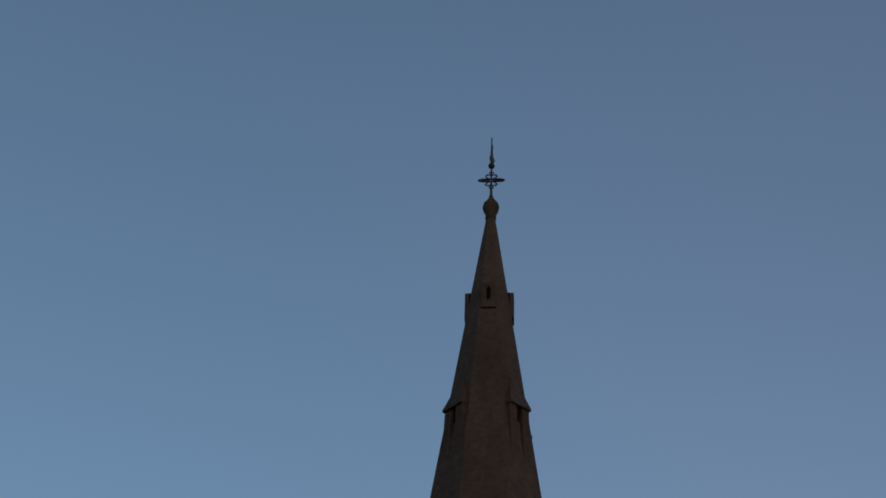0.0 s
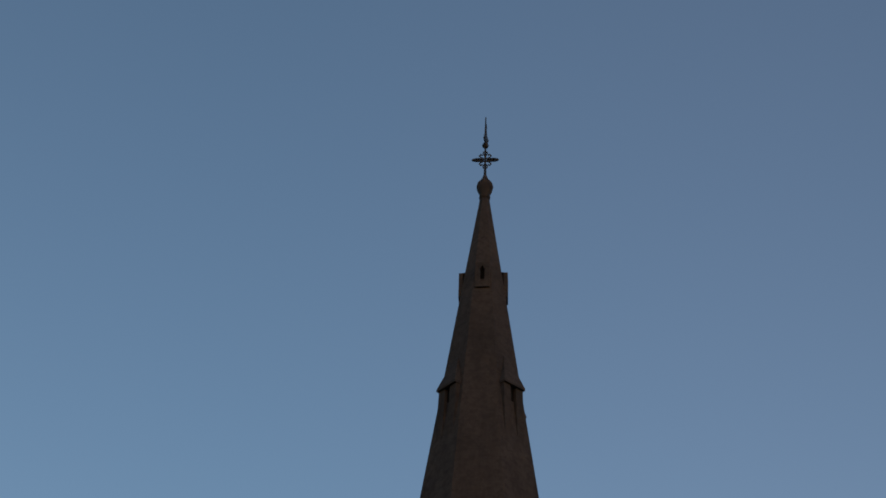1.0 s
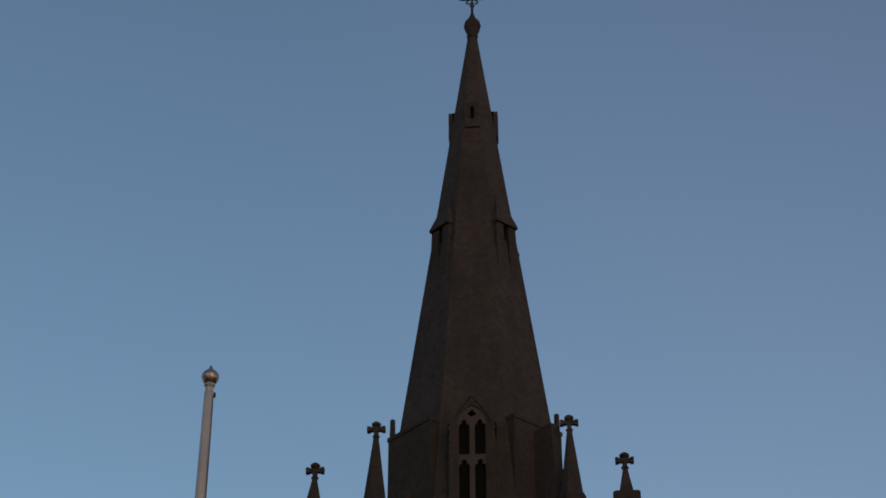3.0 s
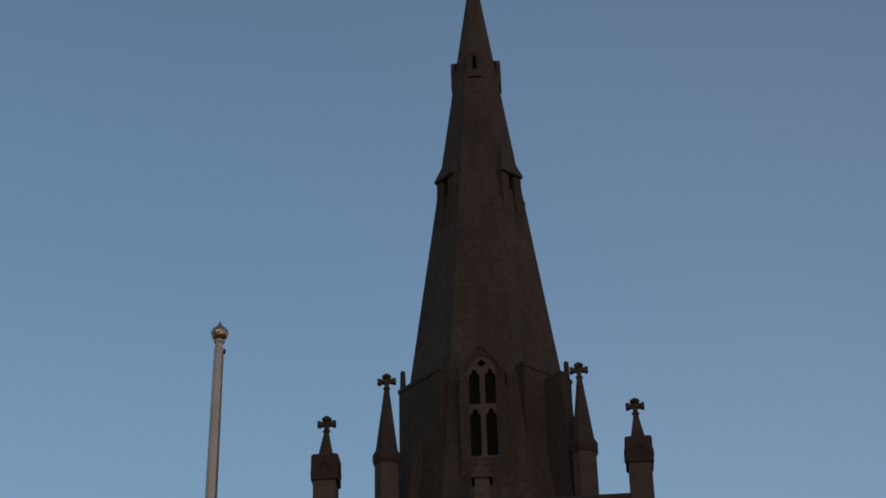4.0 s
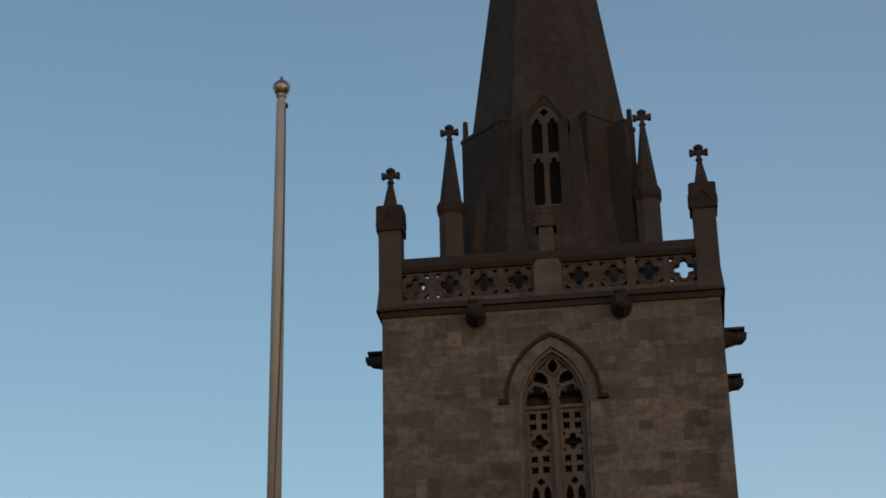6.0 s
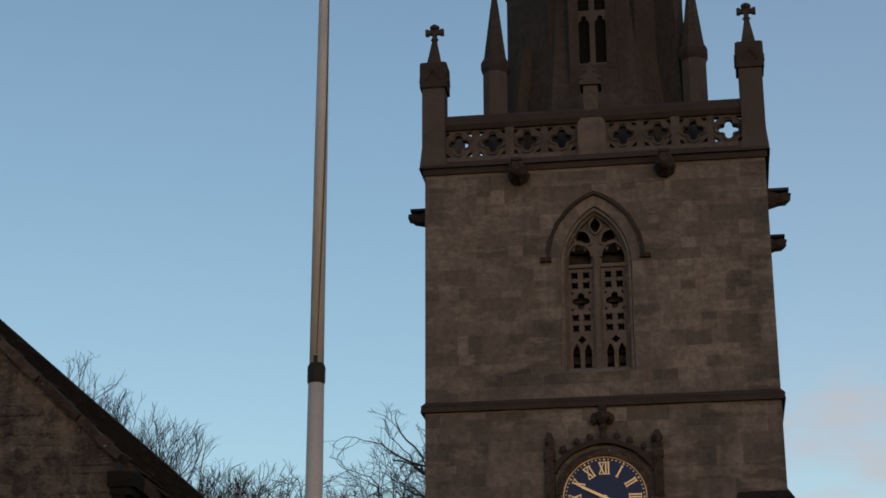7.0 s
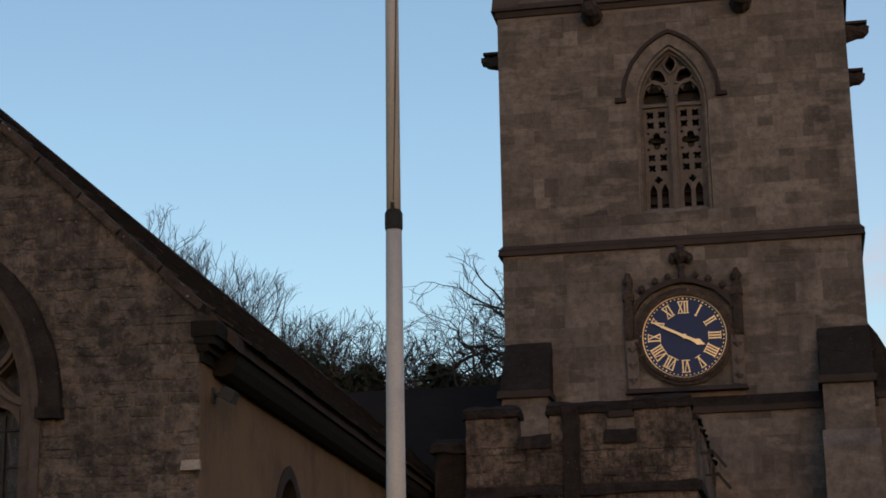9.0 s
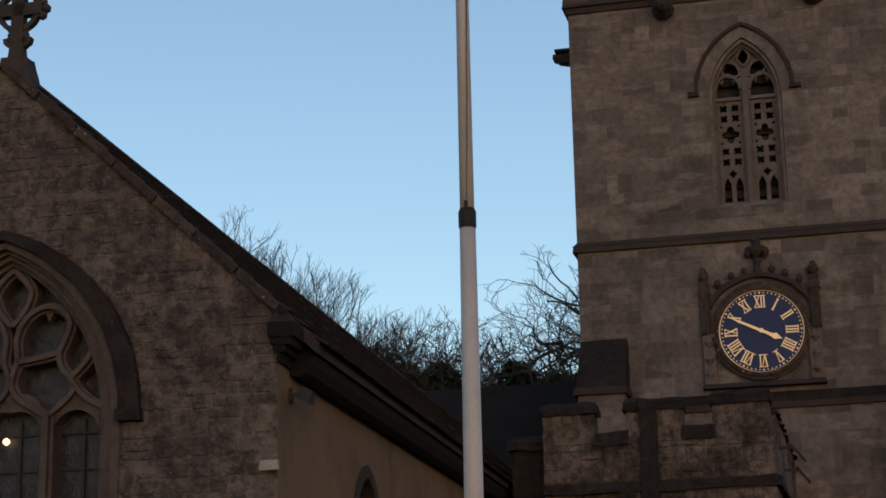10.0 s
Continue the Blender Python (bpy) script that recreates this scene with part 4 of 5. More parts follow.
def smooth_path(pts, n=4):
    """A Catmull-Rom curve through the points."""
    out = []
    for i in range(len(pts) - 1):
        a, b, c, d = (Vector(pts[max(0, min(len(pts) - 1, i + k))]) for k in (-1, 0, 1, 2))
        for k in range(n):
            t = k / n
            q = 0.5 * (2 * b + (c - a) * t + (2 * a - 5 * b + 4 * c - d) * t * t + (3 * b - a - 3 * c + d) * t ** 3)
            out.append((q.x, q.y))
    return out + [tuple(pts[-1])]


for s in (-1, 1):
    for line in ([(0.50, 5.40), (0.30, 5.52), (0.10, 5.66), (0.02, 5.82), (0.05, 6.0), (0.09, 6.12), (0.07, 6.40), (0.17, 6.63), (0.35, 6.76), (0.53, 6.78), (0.69, 6.70), (0.77, 6.55), (0.71, 6.34), (0.64, 6.18), (0.68, 6.0), (0.81, 5.87)],
                 [(0.50, 5.40), (0.66, 5.52), (0.80, 5.65), (0.85, 5.77), (0.81, 5.87), (0.92, 5.98), (1.02, 6.10), (1.09, 6.26)],
                 [(0.83, 5.80), (0.93, 5.68), (1.08, 5.56), (1.22, 5.50)],
                 [(0.09, 6.10), (0.25, 6.12), (0.45, 6.15), (0.64, 6.19)],
                 [(0.0, 6.56), (0.10, 6.66), (0.20, 6.82), (0.24, 7.0), (0.14, 7.16), (0.0, 7.28)]):
        path = smooth_path([(s * x, z) for x, z in line])
        bm = bmesh.new()
        band(bm, path, 0.062, 0.33, 0.60)
        band(bm, path, 0.030, 0.25, 0.34)
        part("tracery_bar", bm, DIM_TRIM, gw)
    # cusps
    for x, z, dx, dz in ((0.46, 6.74, 0.0, -0.13),):
        bm = bmesh.new()
        w = Vector((-dz, dx)).normalized() * 0.07
        prism(bm, [(s * (x + w.x), z + w.y), (s * (x + dx), z + dz), (s * (x - w.x), z - w.y)], 0.35, 0.46)
        part("cusp", bm, DIM_TRIM, gw)
for c, half in ((-0.86, 0.31), (0.0, 0.43), (0.86, 0.31)):
    hd, low = pointed(c, half, 5.16, 0.32, 6), pointed(c, half, 5.42, 0.26, 6)
    bm = bmesh.new()
    prism(bm, hd + low[::-1], 0.34, 0.58)
    part("light_head", bm, DIM_TRIM, gw)
for z_ in (5.22, 4.77, 4.32, 3.87, 3.42, 2.97):
    bm = bmesh.new()
    box(bm, -1.23, 1.23, 0.535, 0.565, z_ - 0.016, z_ + 0.016)
    part("glazing_bar", bm, IRON, gw)
for x_ in (-0.90, 0.06, 0.90):
    bm = bmesh.new()
    box(bm, x_ - 0.018, x_ + 0.018, 0.52, 0.545, CB, CS + 0.05)
    part("glazing_bar", bm, IRON, gw)

# cross on the gable
gc = thing("gable_cross", "carved stone wheel cross standing on the gable apex", "cross", GM @ pose(0.0, 0.46, 0.0))
bm = bmesh.new()
box(bm, -0.30, 0.30, -0.16, 0.2, GA - 0.25, GA + 0.02, top=(-0.21, 0.21, -0.14, 0.18))
box(bm, -0.21, 0.21, -0.14, 0.18, GA + 0.02, GA + 0.22, top=(-0.17, 0.17, -0.12, 0.16))
part("base", worn(bm, 0.012, 2, 6.0), SPIRE, gc)
bm = bmesh.new()
cz = 10.87
box(bm, -0.11, 0.11, -0.08, 0.08, GA + 0.2, GA + 0.42, top=(-0.085, 0.085, -0.07, 0.07))
box(bm, -0.085, 0.085, -0.07, 0.07, GA + 0.42, cz + 0.4)
box(bm, -0.34, 0.34, -0.07, 0.07, cz - 0.085, cz + 0.085)
band(bm, circle(0, cz, 0.27, 28), 0.033, -0.05, 0.05, closed=True)
for a in range(4):
    ca, sa = math.cos(a * math.pi / 2), math.sin(a * math.pi / 2)
    for e in (-1, 0, 1):
        kx, kz = ca * (0.33 + (0.05 if e == 0 else 0.0)) - sa * e * 0.09, sa * 0.35 + ca * e * 0.09
        lathe(bm, [(0.02, cz + kz - 0.065), (0.06, cz + kz - 0.03), (0.065, cz + kz + 0.02), (0.02, cz + kz + 0.065)], 8, 0, kx, 0)
for s in (-1, 1):
    for dx, dz in ((0.10, -0.27), (0.135, -0.42)):
        lathe(bm, [(0.02, cz + dz - 0.06), (0.055, cz + dz), (0.02, cz + dz + 0.06)], 8, 0, s * dx, 0)
    band(bm, [(s * 0.06, cz - 0.52), (s * 0.16, cz - 0.45), (s * 0.17, cz - 0.39)], 0.03, -0.05, 0.05)
part("cross", bm, SPIRE, gc)

# floodlight on the wing's corner, pale patch on the gable, lamp behind the glass
fl = thing("floodlight", "black floodlight on a bracket below the eaves", "floodlight", GM @ pose(GH + 0.012, 0.50, 5.53))
bm = bmesh.new()
box(bm, 0.0, 0.05, -0.05, 0.05, -0.12, 0.12)
box(bm, 0.04, 0.22, -0.025, 0.025, -0.02, 0.03)
part("bracket", bm, IRON, fl)
bm = bmesh.new()
box(bm, 0.14, 0.42, -0.16, 0.16, -0.10, 0.10, top=(0.18, 0.38, -0.12, 0.12))
bmesh.ops.rotate(bm, verts=bm.verts, cent=(0.28, 0, 0), matrix=Matrix.Rotation(0.5, 3, "Y"))
part("lamp_head", bm, IRON, fl)
fl.scale = (0.75, 0.75, 0.75)
bm = bmesh.new()
lathe(bm, [(0.01, -0.045), (0.04, -0.02), (0.045, 0.0), (0.04, 0.02), (0.01, 0.045)], 12, 0, 0.0, 0.50)
glow = bpy.data.materials.new("warm_lamp_glow")
glow.use_nodes = True
glow.node_tree.nodes["Principled BSDF"].inputs["Emission Color"].default_value = (1.0, 0.62, 0.25, 1.0)
glow.node_tree.nodes["Principled BSDF"].inputs["Emission Strength"].default_value = 2.2
bulb = part("lit_bulb", bm, glow, gw, "small warm lamp alight at the glass", smooth=True)
bulb.location = (-0.12, 0.0, 5.15)
plate = thing("wall_box", "small pale weathered junction box on the gable wall", "junction box", GM @ pose(3.62, -0.02, 4.62))
bm = bmesh.new()
box(bm, -0.12, 0.12, -0.07, 0.0, -0.06, 0.06, top=(-0.11, 0.11, -0.05, 0.0))
part("casing", bm, PALE, plate)

# ---- nave ----
nave = thing("nave", "dark stone-tiled nave roof beside the tower", "church nave", pose(0, 0, 0))
bm = bmesh.new()
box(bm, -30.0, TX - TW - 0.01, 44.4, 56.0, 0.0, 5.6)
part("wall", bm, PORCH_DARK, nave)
bm = bmesh.new()
pts = [(44.1, 5.3), (50.0, 10.75), (55.9, 5.3), (55.9, 5.5), (50.0, 10.95), (44.1, 5.5)]
v0 = [bm.verts.new((-30.0, y, z)) for y, z in pts]
v1 = [bm.verts.new((TX - TW - 0.01, y, z)) for y, z in pts]
for i in range(6):
    bm.faces.new((v0[i], v0[(i + 1) % 6], v1[(i + 1) % 6], v1[i]))
bm.faces.new(v0), bm.faces.new(v1[::-1])
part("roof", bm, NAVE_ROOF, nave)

# ---- battlemented porch ----
PY = 34.0
porch = thing("battlemented_porch", "weathered rubble porch with stepped battlements and string course", "porch", pose(0, PY, 0))
bm = bmesh.new()
box(bm, -6.17, -1.82, 0.0, 0.6, 0.0, 6.75)
porch_wall = part("wall", bm, PORCH, porch)
for x0, x1 in ((-2.42, -1.82), (-6.17, -5.6)):
    bm = bmesh.new()
    box(bm, x0, x1, 0.6, TY - PY, 0.0, 6.75)
    part("wall", bm, PORCH, porch)
bm = bmesh.new()
box(bm, -5.6, -2.42, 0.6, TY - PY, 6.2, 6.4)
part("roof", bm, LEAD, porch)
bm = bmesh.new()
box(bm, -6.85, -6.17, 0.25, 3.0, 0.0, 6.72)
part("stair_stub", worn(bm, 0.04, 5, 3.0), PORCH_DARK, porch)
bm = bmesh.new()
box(bm, -6.9, -6.17, 0.15, 3.0, 6.72, 6.90)
box(bm, -6.9, -6.17, 0.15, 3.0, 6.90, 7.02, top=(-6.82, -6.17, 0.35, 3.0))
part("coping", worn(bm, 0.04, 4, 4.0), SOOT, porch)
for x0, x1, z in ((-6.17, -5.17, 7.42), (-4.55, -3.50, 7.42), (-2.92, -1.88, 7.48)):
    bm = bmesh.new()
    box(bm, x0, x1, 0.0, 0.45, 6.75, z)
    part("merlon", worn(bm, 0.03, 5, 4.0), PORCH, porch)
    bm = bmesh.new()
    box(bm, x0 - 0.05, x1 + 0.05, -0.08, 0.53, z - 0.10, z + 0.07)
    box(bm, x0 - 0.05, x1 + 0.05, -0.08, 0.53, z + 0.07, z + 0.16, top=(x0 + 0.02, x1 - 0.02, 0.12, 0.33))
    part("coping", worn(bm, 0.045, 4, 5.0), SOOT, porch)
for x0, x1, z in ((-5.17, -4.55, 6.80), (-3.50, -2.92, 6.86)):
    bm = bmesh.new()
    box(bm, x0, x1, 0.0, 0.45, 6.75, z)
    part("embrasure", worn(bm, 0.03, 4, 4.0), PORCH, porch)
    bm = bmesh.new()
    box(bm, x0 - 0.02, x1 + 0.02, -0.08, 0.53, z - 0.10, z + 0.16, top=(x0 - 0.02, x1 + 0.02, 0.0, 0.45))
    part("coping", worn(bm, 0.045, 4, 5.0), SOOT, porch)
for k in range(5):
    y0 = 0.5 + 1.5 * k
    bm = bmesh.new()
    box(bm, -2.22, -1.82, y0 + 0.55, min(y0 + 1.5, TY - PY), 6.75, 7.3)
    part("merlon", worn(bm, 0.03, 5, 4.0), PORCH, porch)
    bm = bmesh.new()
    box(bm, -2.3, -1.74, y0 + 0.5, min(y0 + 1.55, TY - PY), 7.3, 7.46, top=(-2.12, -1.92, y0 + 0.55, min(y0 + 1.5, TY - PY)))
    part("coping", worn(bm, 0.045, 4, 5.0), SOOT, porch)
bm = bmesh.new()
box(bm, -6.17, -1.75, -0.10, 0.1, 5.80, 6.0, top=(-6.17, -1.78, -0.02, 0.1))
box(bm, -1.84, -1.72, -0.10, TY - PY, 5.80, 5.96)
part("string_course", worn(bm, 0.045, 8, 3.0), SOOT, porch)
for x0, zt in ((-4.32, 7.5), (-4.74, 5.8)):
    bm = bmesh.new()
    box(bm, x0, x0 + 0.36, -0.24, 0.0, 0.0, zt, top=(x0 + 0.03, x0 + 0.33, -0.1, 0.0))
    part("rib_buttress", worn(bm, 0.05, 6, 3.0), SOOT, porch)
# door arch in the porch front
bm = bmesh.new()
band(bm, pointed(-2.9, 0.95, 2.9, 1.2, 10), 0.12, -0.06, 0.05)
part("door_arch", bm, PORCH, porch)
for y0, z0 in ((1.6, 6.55), (3.4, 6.35)):
    bm = bmesh.new()
    box(bm, -1.84, -1.56, y0, y0 + 0.05, z0 + 0.14, z0 + 0.19)
    v = box(bm, -0.22, 0.22, y0, y0 + 0.05, -0.03, 0.03)
    bmesh.ops.rotate(bm, verts=bm.verts[-8:], cent=(0, y0, 0), matrix=Matrix.Rotation(0.9, 3, "Y"))
    bmesh.ops.translate(bm, verts=bm.verts[-8:], vec=(-1.46, 0, z0 + 0.05))
    sp = thing("water_spout", "dark lead water spout sticking out below the battlements", "water spout", pose(0, PY, 0), group="porch spouts")
    part("spout", bm, IRON, sp)


# ---- trees ----
def tree(x, y, height, seed, spread=0.5, gnarl=0.3, upright=0.2, depth=6, trunk=0.38, fork=3, radius=3.0, stout=1.0):
    rng = random.Random(seed)
    t = thing("bare_tree", "leafless winter tree with fine dark twigs", "tree", pose(x, y, 0), group="bare trees behind the church")
    verts, faces, tv, tf = [], [], [], []

    def tube(pts, radii, V, Fc, sides):
        start = len(V)
        for i, (p, r) in enumerate(zip(pts, radii)):
            d = (pts[min(i + 1, len(pts) - 1)] - pts[max(i - 1, 0)]).normalized()
            a = d.orthogonal().normalized()
            b = d.cross(a)
            for k in range(sides):
                w = k * math.tau / sides
                V.append(p + (a * math.cos(w) + b * math.sin(w)) * r)
        for i in range(len(pts) - 1):
            for k in range(sides):
                k2 = (k + 1) % sides
                Fc.append((start + i * sides + k, start + i * sides + k2, start + (i + 1) * sides + k2, start + (i + 1) * sides + k))

    def grow(p, d, length, r, level):
        if level < 3 and (math.hypot(p.x, p.y) > radius * 1.25 or p.z > height * 1.02):
            return
        pts, radii = [p.copy()], [r]
        n = 4
        end = r * 0.64
        wild = gnarl * (0.16 + 0.5 * (level / depth) ** 1.3) if level < depth else 0.06
        for i in range(n):
            d = (d + Vector((rng.gauss(0, 1), rng.gauss(0, 1), rng.gauss(0, 1))) * wild + Vector((0, 0, upright * 0.3)))
            away = math.hypot(p.x, p.y) / radius
            if level > 2 and away > 0.35:
                d -= Vector((p.x, p.y, 0)) / radius * 0.5 * (away - 0.35)
            d.normalize()
            p = p + d * length / n
            pts.append(p.copy())
            radii.append(r + (end - r) * (i + 1) / n)
        big = level >= depth - 1
        tube(pts, radii, tv if big else verts, tf if big else faces, 7 if big else 3 if level < 3 else 5)
        if level == 0:
            return
        kids = fork if level != 3 else 2
        for k in range(kids):
            at = 0.4 + 0.6 * (k + 1) / kids if level < depth else 0.55 + 0.45 * (k + 1) / kids
            f = at * n
            i = min(int(f), n - 1)
            q = pts[i].lerp(pts[i + 1], f - i)
            side = Vector((rng.gauss(0, 1), rng.gauss(0, 1), rng.gauss(0, 0.6)))
            side = (side - d * side.dot(d)).normalized()
            nd = (d + side * rng.uniform(0.6, 1.3) * spread * 1.5).normalized()
            grow(q, nd, length * rng.uniform(0.58, 0.74), max((0.008, 0.011, 0.016, 0.024, 0.035, 0.05, 0.07, 0.1)[level - 1] * (stout if level > 3 else 1.0), end * rng.uniform(0.62, 0.9)), level - 1)

    grow(Vector((0, 0, 0)), Vector((rng.uniform(-0.06, 0.06), 0, 1)), height * 0.40, trunk, depth)
    tops = sorted(v.z for v in verts + tv)
    top = tops[int(len(tops) * 0.985)]
    for v in verts + tv:
        if v.z > top:
            v.z = top + (v.z - top) * 0.25
    k = height / top
    for name, V, Fc in (("trunk", tv, tf), ("crown", verts, faces)):
        me = bpy.data.meshes.new(name)
        me.from_pydata([v * k for v in V], [], Fc)
        me.materials.append(BARK)
        ob = new(name, me)
        ob.parent = t
    return t


def evergreen(x, y, z0, w, h, seed, count=2600):
    rng = random.Random(seed)
    t = thing("evergreen_bush", "dark evergreen mass of ivy and holly behind the nave", "evergreen tree", pose(x, y, 0), group="evergreens behind the church")
    bm = bmesh.new()
    lathe(bm, [(0.3, 0.0), (0.2, z0 + h * 0.7)], 8)
    part("trunk", bm, BARK, t)
    V, Fc = [], []
    lumps = [(rng.uniform(-w, w) * 0.7, rng.uniform(-w, w) * 0.5, z0 + rng.uniform(0.1, 0.75) * h, rng.uniform(0.25, 0.5) * min(w, h)) for _ in range(9)]
    for _ in range(count):
        lx, ly, lz, lr = rng.choice(lumps)
        d = Vector((rng.gauss(0, 1), rng.gauss(0, 1), rng.gauss(0, 1))).normalized() * lr * rng.uniform(0.55, 1.12)
        c = Vector((lx, ly, lz)) + d
        a = Vector((rng.gauss(0, 1), rng.gauss(0, 1), rng.gauss(0, 1))).normalized()
        b = a.orthogonal().normalized() * rng.uniform(0.06, 0.13)
        a = a * rng.uniform(0.09, 0.2)
        s0 = len(V)
        V.extend((c - a, c + b, c + a, c - b))
        Fc.append((s0, s0 + 1, s0 + 2, s0 + 3))
    me = bpy.data.meshes.new("crown")
    me.from_pydata(V, [], Fc)
    me.materials.append(LEAF)
    ob = new("crown", me)
    ob.parent = t


for args in ((-23.2, 62, 19.9, 11, 0.42, 0.26, 0.36), (-21.8, 64, 19.2, 12, 0.42, 0.26, 0.36), (-24.8, 66, 20.2, 18, 0.42, 0.26, 0.36), (-20.2, 62, 17.9, 13, 0.42, 0.28, 0.34),
             (-18.8, 63, 17.7, 14, 0.44, 0.28, 0.32), (-16.8, 62, 16.2, 15, 0.45, 0.34, 0.18), (-15.4, 63, 15.6, 16, 0.48, 0.36, 0.15),
             (-14.0, 62, 15.3, 17, 0.48, 0.36, 0.15), (-17.5, 66, 16.8, 19, 0.45, 0.3, 0.25), (-16.2, 61, 15.0, 41, 0.5, 0.4, 0.15), (-14.7, 61, 14.9, 42, 0.5, 0.4, 0.15), (-13.2, 61, 15.2, 43, 0.5, 0.4, 0.15), (-15.4, 68, 16.3, 44, 0.5, 0.4, 0.15), (-13.2, 68, 16.6, 31, 0.5, 0.36, 0.12)):
    tree(*args, depth=7, radius=2.5)
tree(-10.6, 60, 17.0, 23, 0.70, 0.62, 0.10, 7, 0.46, 3, 3.0, 1.25)
tree(-11.4, 61, 15.5, 37, 0.66, 0.62, 0.1, 7, 0.42, 3, 2.3, 1.0)
tree(-9.4, 63, 17.5, 29, 0.66, 0.7, 0.1, 7, 0.42, 3, 2.8, 1.5)
for args in ((-17.2, 60, 10.6, 1.9, 4.2, 3), (-15.4, 60, 10.6, 1.9, 4.2, 4), (-14.2, 60, 10.2, 1.2, 3.6, 9), (-11.0, 59, 9.8, 1.3, 3.9, 5), (-9.8, 59.5, 10.0, 1.2, 4.2, 6)):
    evergreen(*args)

# ---- stones of the tower front and of the gable ----
def stone_mesh(name, w, h, t, rng, mat, bevel=0.012, rough=0.0):
    bm = bmesh.new()
    j = lambda: rng.uniform(-rough, rough)
    x, z, b = w / 2, h / 2, bevel
    a = [bm.verts.new((sx * x, 0.0, sz * z)) for sx, sz in ((-1, -1), (1, -1), (1, 1), (-1, 1))]
    c = [bm.verts.new((sx * (x - b) + j(), -t + j() * 0.5, sz * (z - b) + j())) for sx, sz in ((-1, -1), (1, -1), (1, 1), (-1, 1))]
    bm.faces.new(c)
    for k in range(4):
        bm.faces.new((a[k], a[(k + 1) % 4], c[(k + 1) % 4], c[k]))
    bmesh.ops.recalc_face_normals(bm, faces=bm.faces)
    for f in bm.faces:
        if f.normal.y > 0.5:
            f.normal_flip()
    me = bpy.data.meshes.new(name)
    bm.to_mesh(me)
    bm.free()
    me.materials.append(mat)
    return me


def rubble_mesh(name, w, h, t, rng, mat, rough):
    """A roughly squared stone: worn corners, wandering edges, a bulging face."""
    x, z = w / 2, h / 2
    c = min(x, z) * rng.uniform(0.25, 0.5)
    ring = []
    for sx, sz, flip in ((-1, -1, False), (1, -1, True), (1, 1, False), (-1, 1, True)):
        two = [(sx * x, sz * (z - c)), (sx * (x - c), sz * z)]
        ring += two[::-1] if flip else two
    ring = [(a + rng.uniform(-rough, rough), b + rng.uniform(-rough, rough)) for a, b in ring]
    n = len(ring)
    verts = [(a, 0.004, b) for a, b in ring] + [(a * 0.88, -t * rng.uniform(0.5, 1.0), b * 0.84) for a, b in ring] + [(rng.uniform(-0.2, 0.2) * w, -t * rng.uniform(0.9, 1.5), rng.uniform(-0.2, 0.2) * h)]
    faces = [(k, (k + 1) % n, n + (k + 1) % n, n + k) for k in range(n)] + [(n + k, n + (k + 1) % n, 2 * n) for k in range(n)]
    me = bpy.data.meshes.new(name)
    me.from_pydata(verts, [], faces)
    me.materials.append(mat)
    return me


def lay(name, parent, y, z0, z1, heights, widths, gaps, mat, rng, thick, joint, rough=0.0, bevel=0.012, broken=0.0):
    """Courses of stones between the free intervals that gaps(z, h) gives."""
    meshes = {}
    z, count = z0, 0
    while z < z1 - 0.12:
        h = min(rng.choice(heights), z1 - z)
        for a, b in gaps(z, h):
            x = a
            while x < b - 0.05:
                w = rng.choice(widths)
                if b - x - w < 0.25:
                    w = b - x
                cutz = rng.uniform(0.38, 0.62) if rng.random() < broken and h > 0.16 else 0.0
                for lo, hh in (((0.0, h * cutz), (h * cutz, h * (1 - cutz))) if cutz else ((0.0, h),)):
                    key = (round(w, 2), round(hh, 2), rng.randrange(5) if rough > 0.01 else 0)
                    if key not in meshes:
                        meshes[key] = rubble_mesh(name, w - joint, hh - joint, thick, rng, mat, rough) if rough > 0.01 else stone_mesh(name, w - joint, hh - joint, thick, rng, mat, bevel, rough)
                    ob = new(name, meshes[key])
                    ob.parent = parent
                    ob.location = (x + w / 2, y + rng.uniform(-0.5, 0.35) * thick, z + lo + hh / 2)
                    count += 1
                x += w
        z += h
    return count


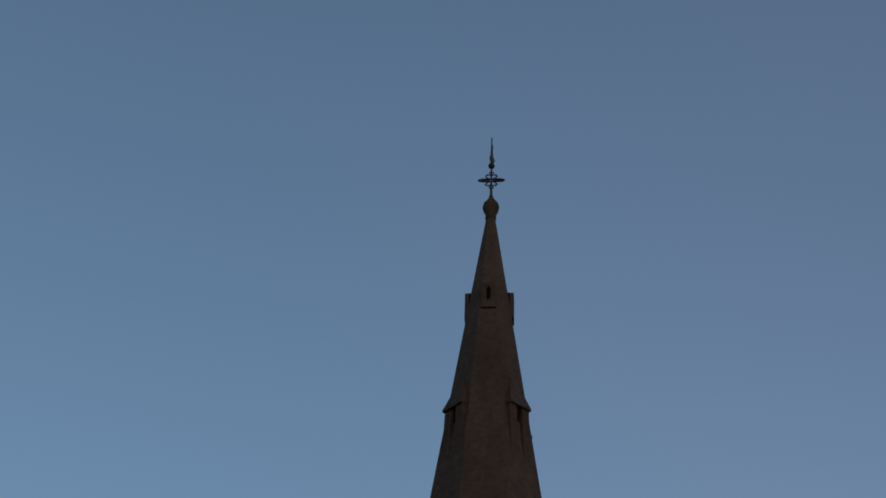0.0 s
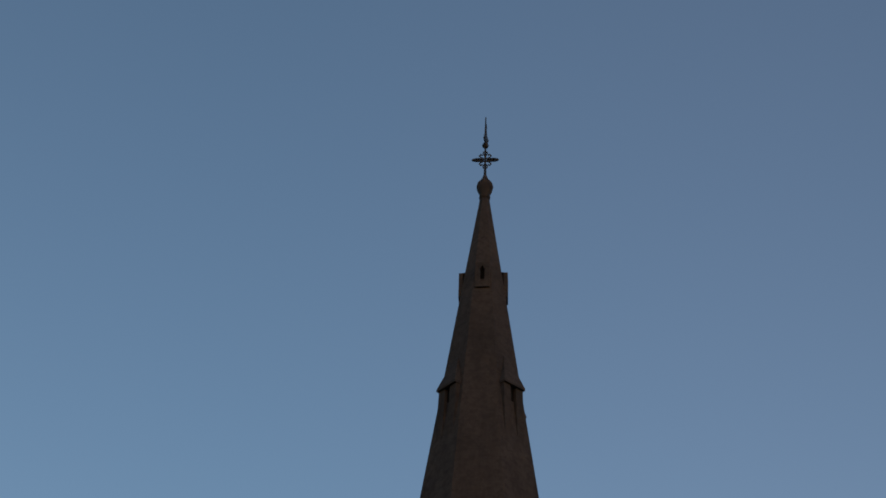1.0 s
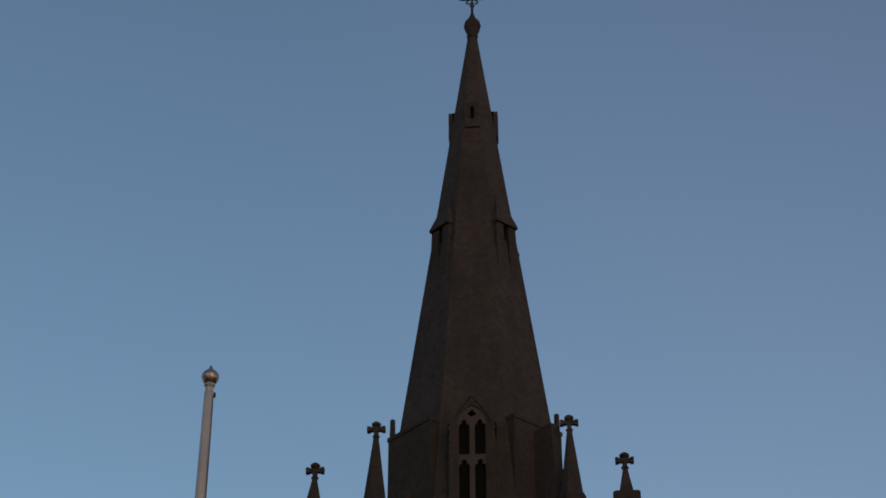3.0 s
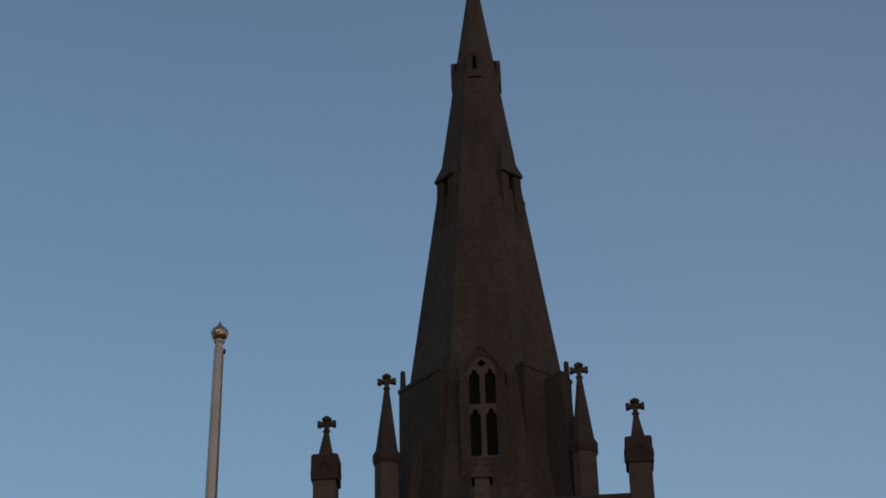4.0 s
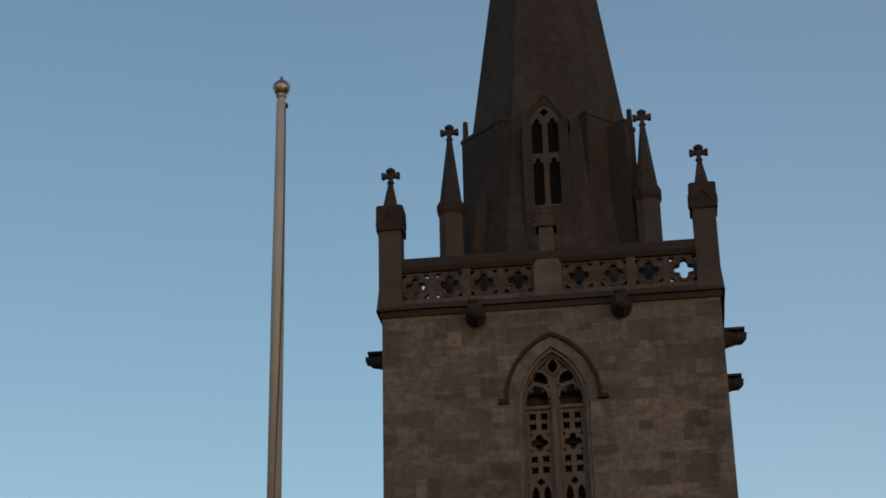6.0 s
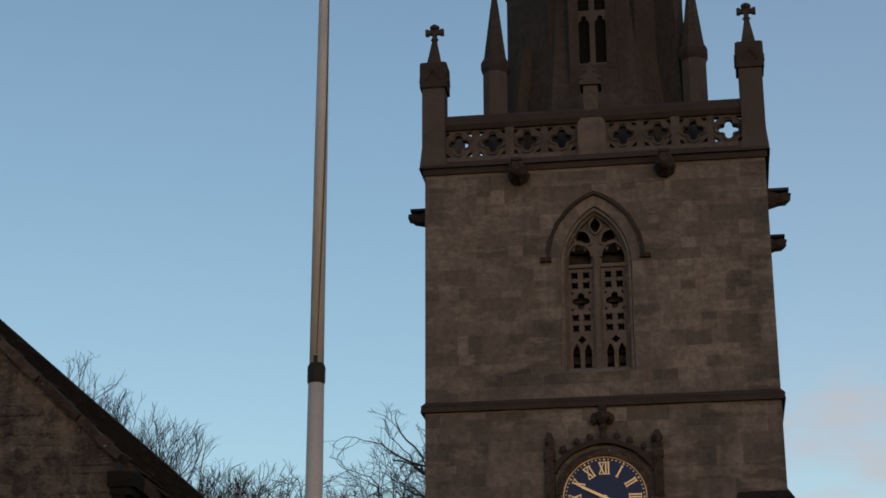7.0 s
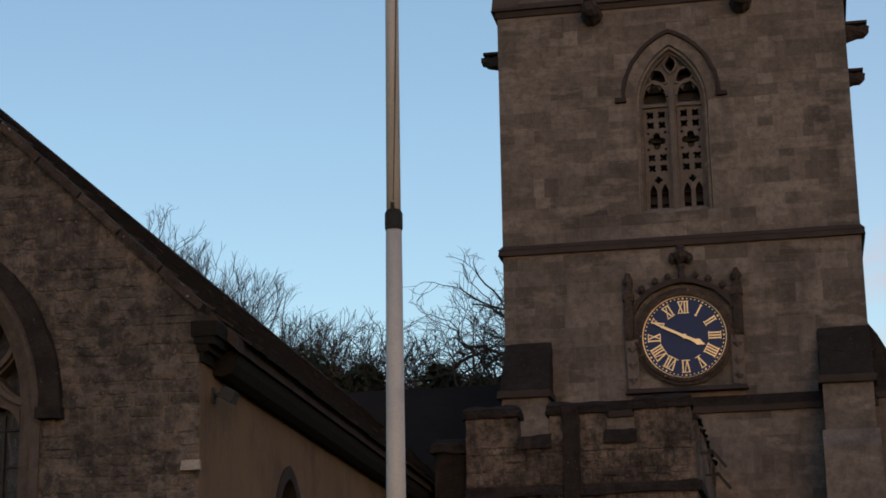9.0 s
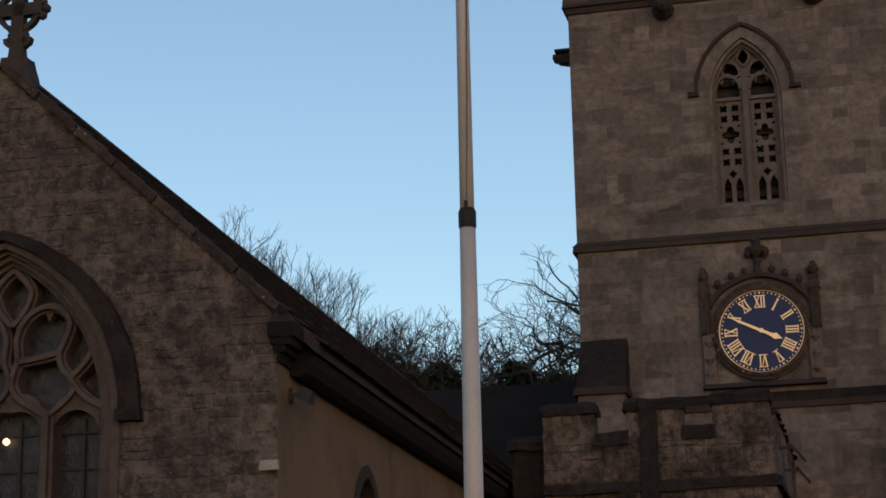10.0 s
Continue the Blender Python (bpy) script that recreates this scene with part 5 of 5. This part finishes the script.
def tower_gaps(z, h):
    m = z + h / 2
    cut = None
    if 13.38 < m < 18.15:
        if m < 16.3:
            cut = 0.88
        else:
            cut = max(0.05, 1.14 * math.sqrt(max(0.0, 1 - ((m - 16.3) / 1.72) ** 1.35)))
    elif 9.02 < m < 12.58:
        cut = 1.38 if m < 11.6 else 0.0
    lo, hi = -TW, TW
    if m < 10.0:
        lo, hi = -TW + 1.14, TW - 1.17
    if not cut:
        return [(lo, hi)]
    return [(lo, -cut), (cut, hi)]


rng = random.Random(8)
for za, zb in ((5.6, 8.55), (8.94, 12.58), (12.84, 18.74)):
    lay("ashlar_block", tower_wall, F, za, zb, (0.28, 0.33, 0.39, 0.47), (0.26, 0.36, 0.48, 0.62, 0.8), tower_gaps, STONE, rng, 0.006, 0.003, 0.002, 0.004, 0.16)


def gable_gaps(z, h):
    m = z + h
    half = GH if m < GE else max(0.0, GH - (m - GE) / slope - 0.05)
    mm = z + h / 2
    cut = 0.0
    if CB < mm < CS - 0.05:
        cut = CW + 0.03
    elif CS - 0.05 <= mm < CS + 2.42:
        cut = max(0.0, math.sqrt(2.43 ** 2 - max(0.0, mm - CS) ** 2) - 0.61) if mm < CS + 2.35 else 0.0
    if half < 0.15:
        return []
    if cut <= 0.03:
        return [(-half, half)]
    return [(a, b) for a, b in ((-half, WX - cut), (WX + cut, half)) if b - a > 0.1]


rng = random.Random(5)
lay("rubble_stone", gable_wall, 0.0, 4.0, 9.6, (0.15, 0.19, 0.24, 0.29, 0.34), (0.14, 0.19, 0.25, 0.32, 0.42), gable_gaps, RUBBLE, rng, 0.013, 0.0, 0.012, 0.016, 0.45)


def porch_gaps(z, h):
    return [(-6.17, -4.32), (-3.96, -1.82)]


rng = random.Random(6)
lay("rubble_stone", porch_wall, 0.0, 4.4, 5.79, (0.2, 0.27, 0.34), (0.2, 0.3, 0.42), porch_gaps, PORCH, rng, 0.02, 0.006, 0.016, 0.01, 0.35)
lay("rubble_stone", porch_wall, 0.0, 6.0, 6.74, (0.2, 0.27, 0.34), (0.2, 0.3, 0.42), porch_gaps, PORCH, rng, 0.02, 0.006, 0.016, 0.01, 0.35)
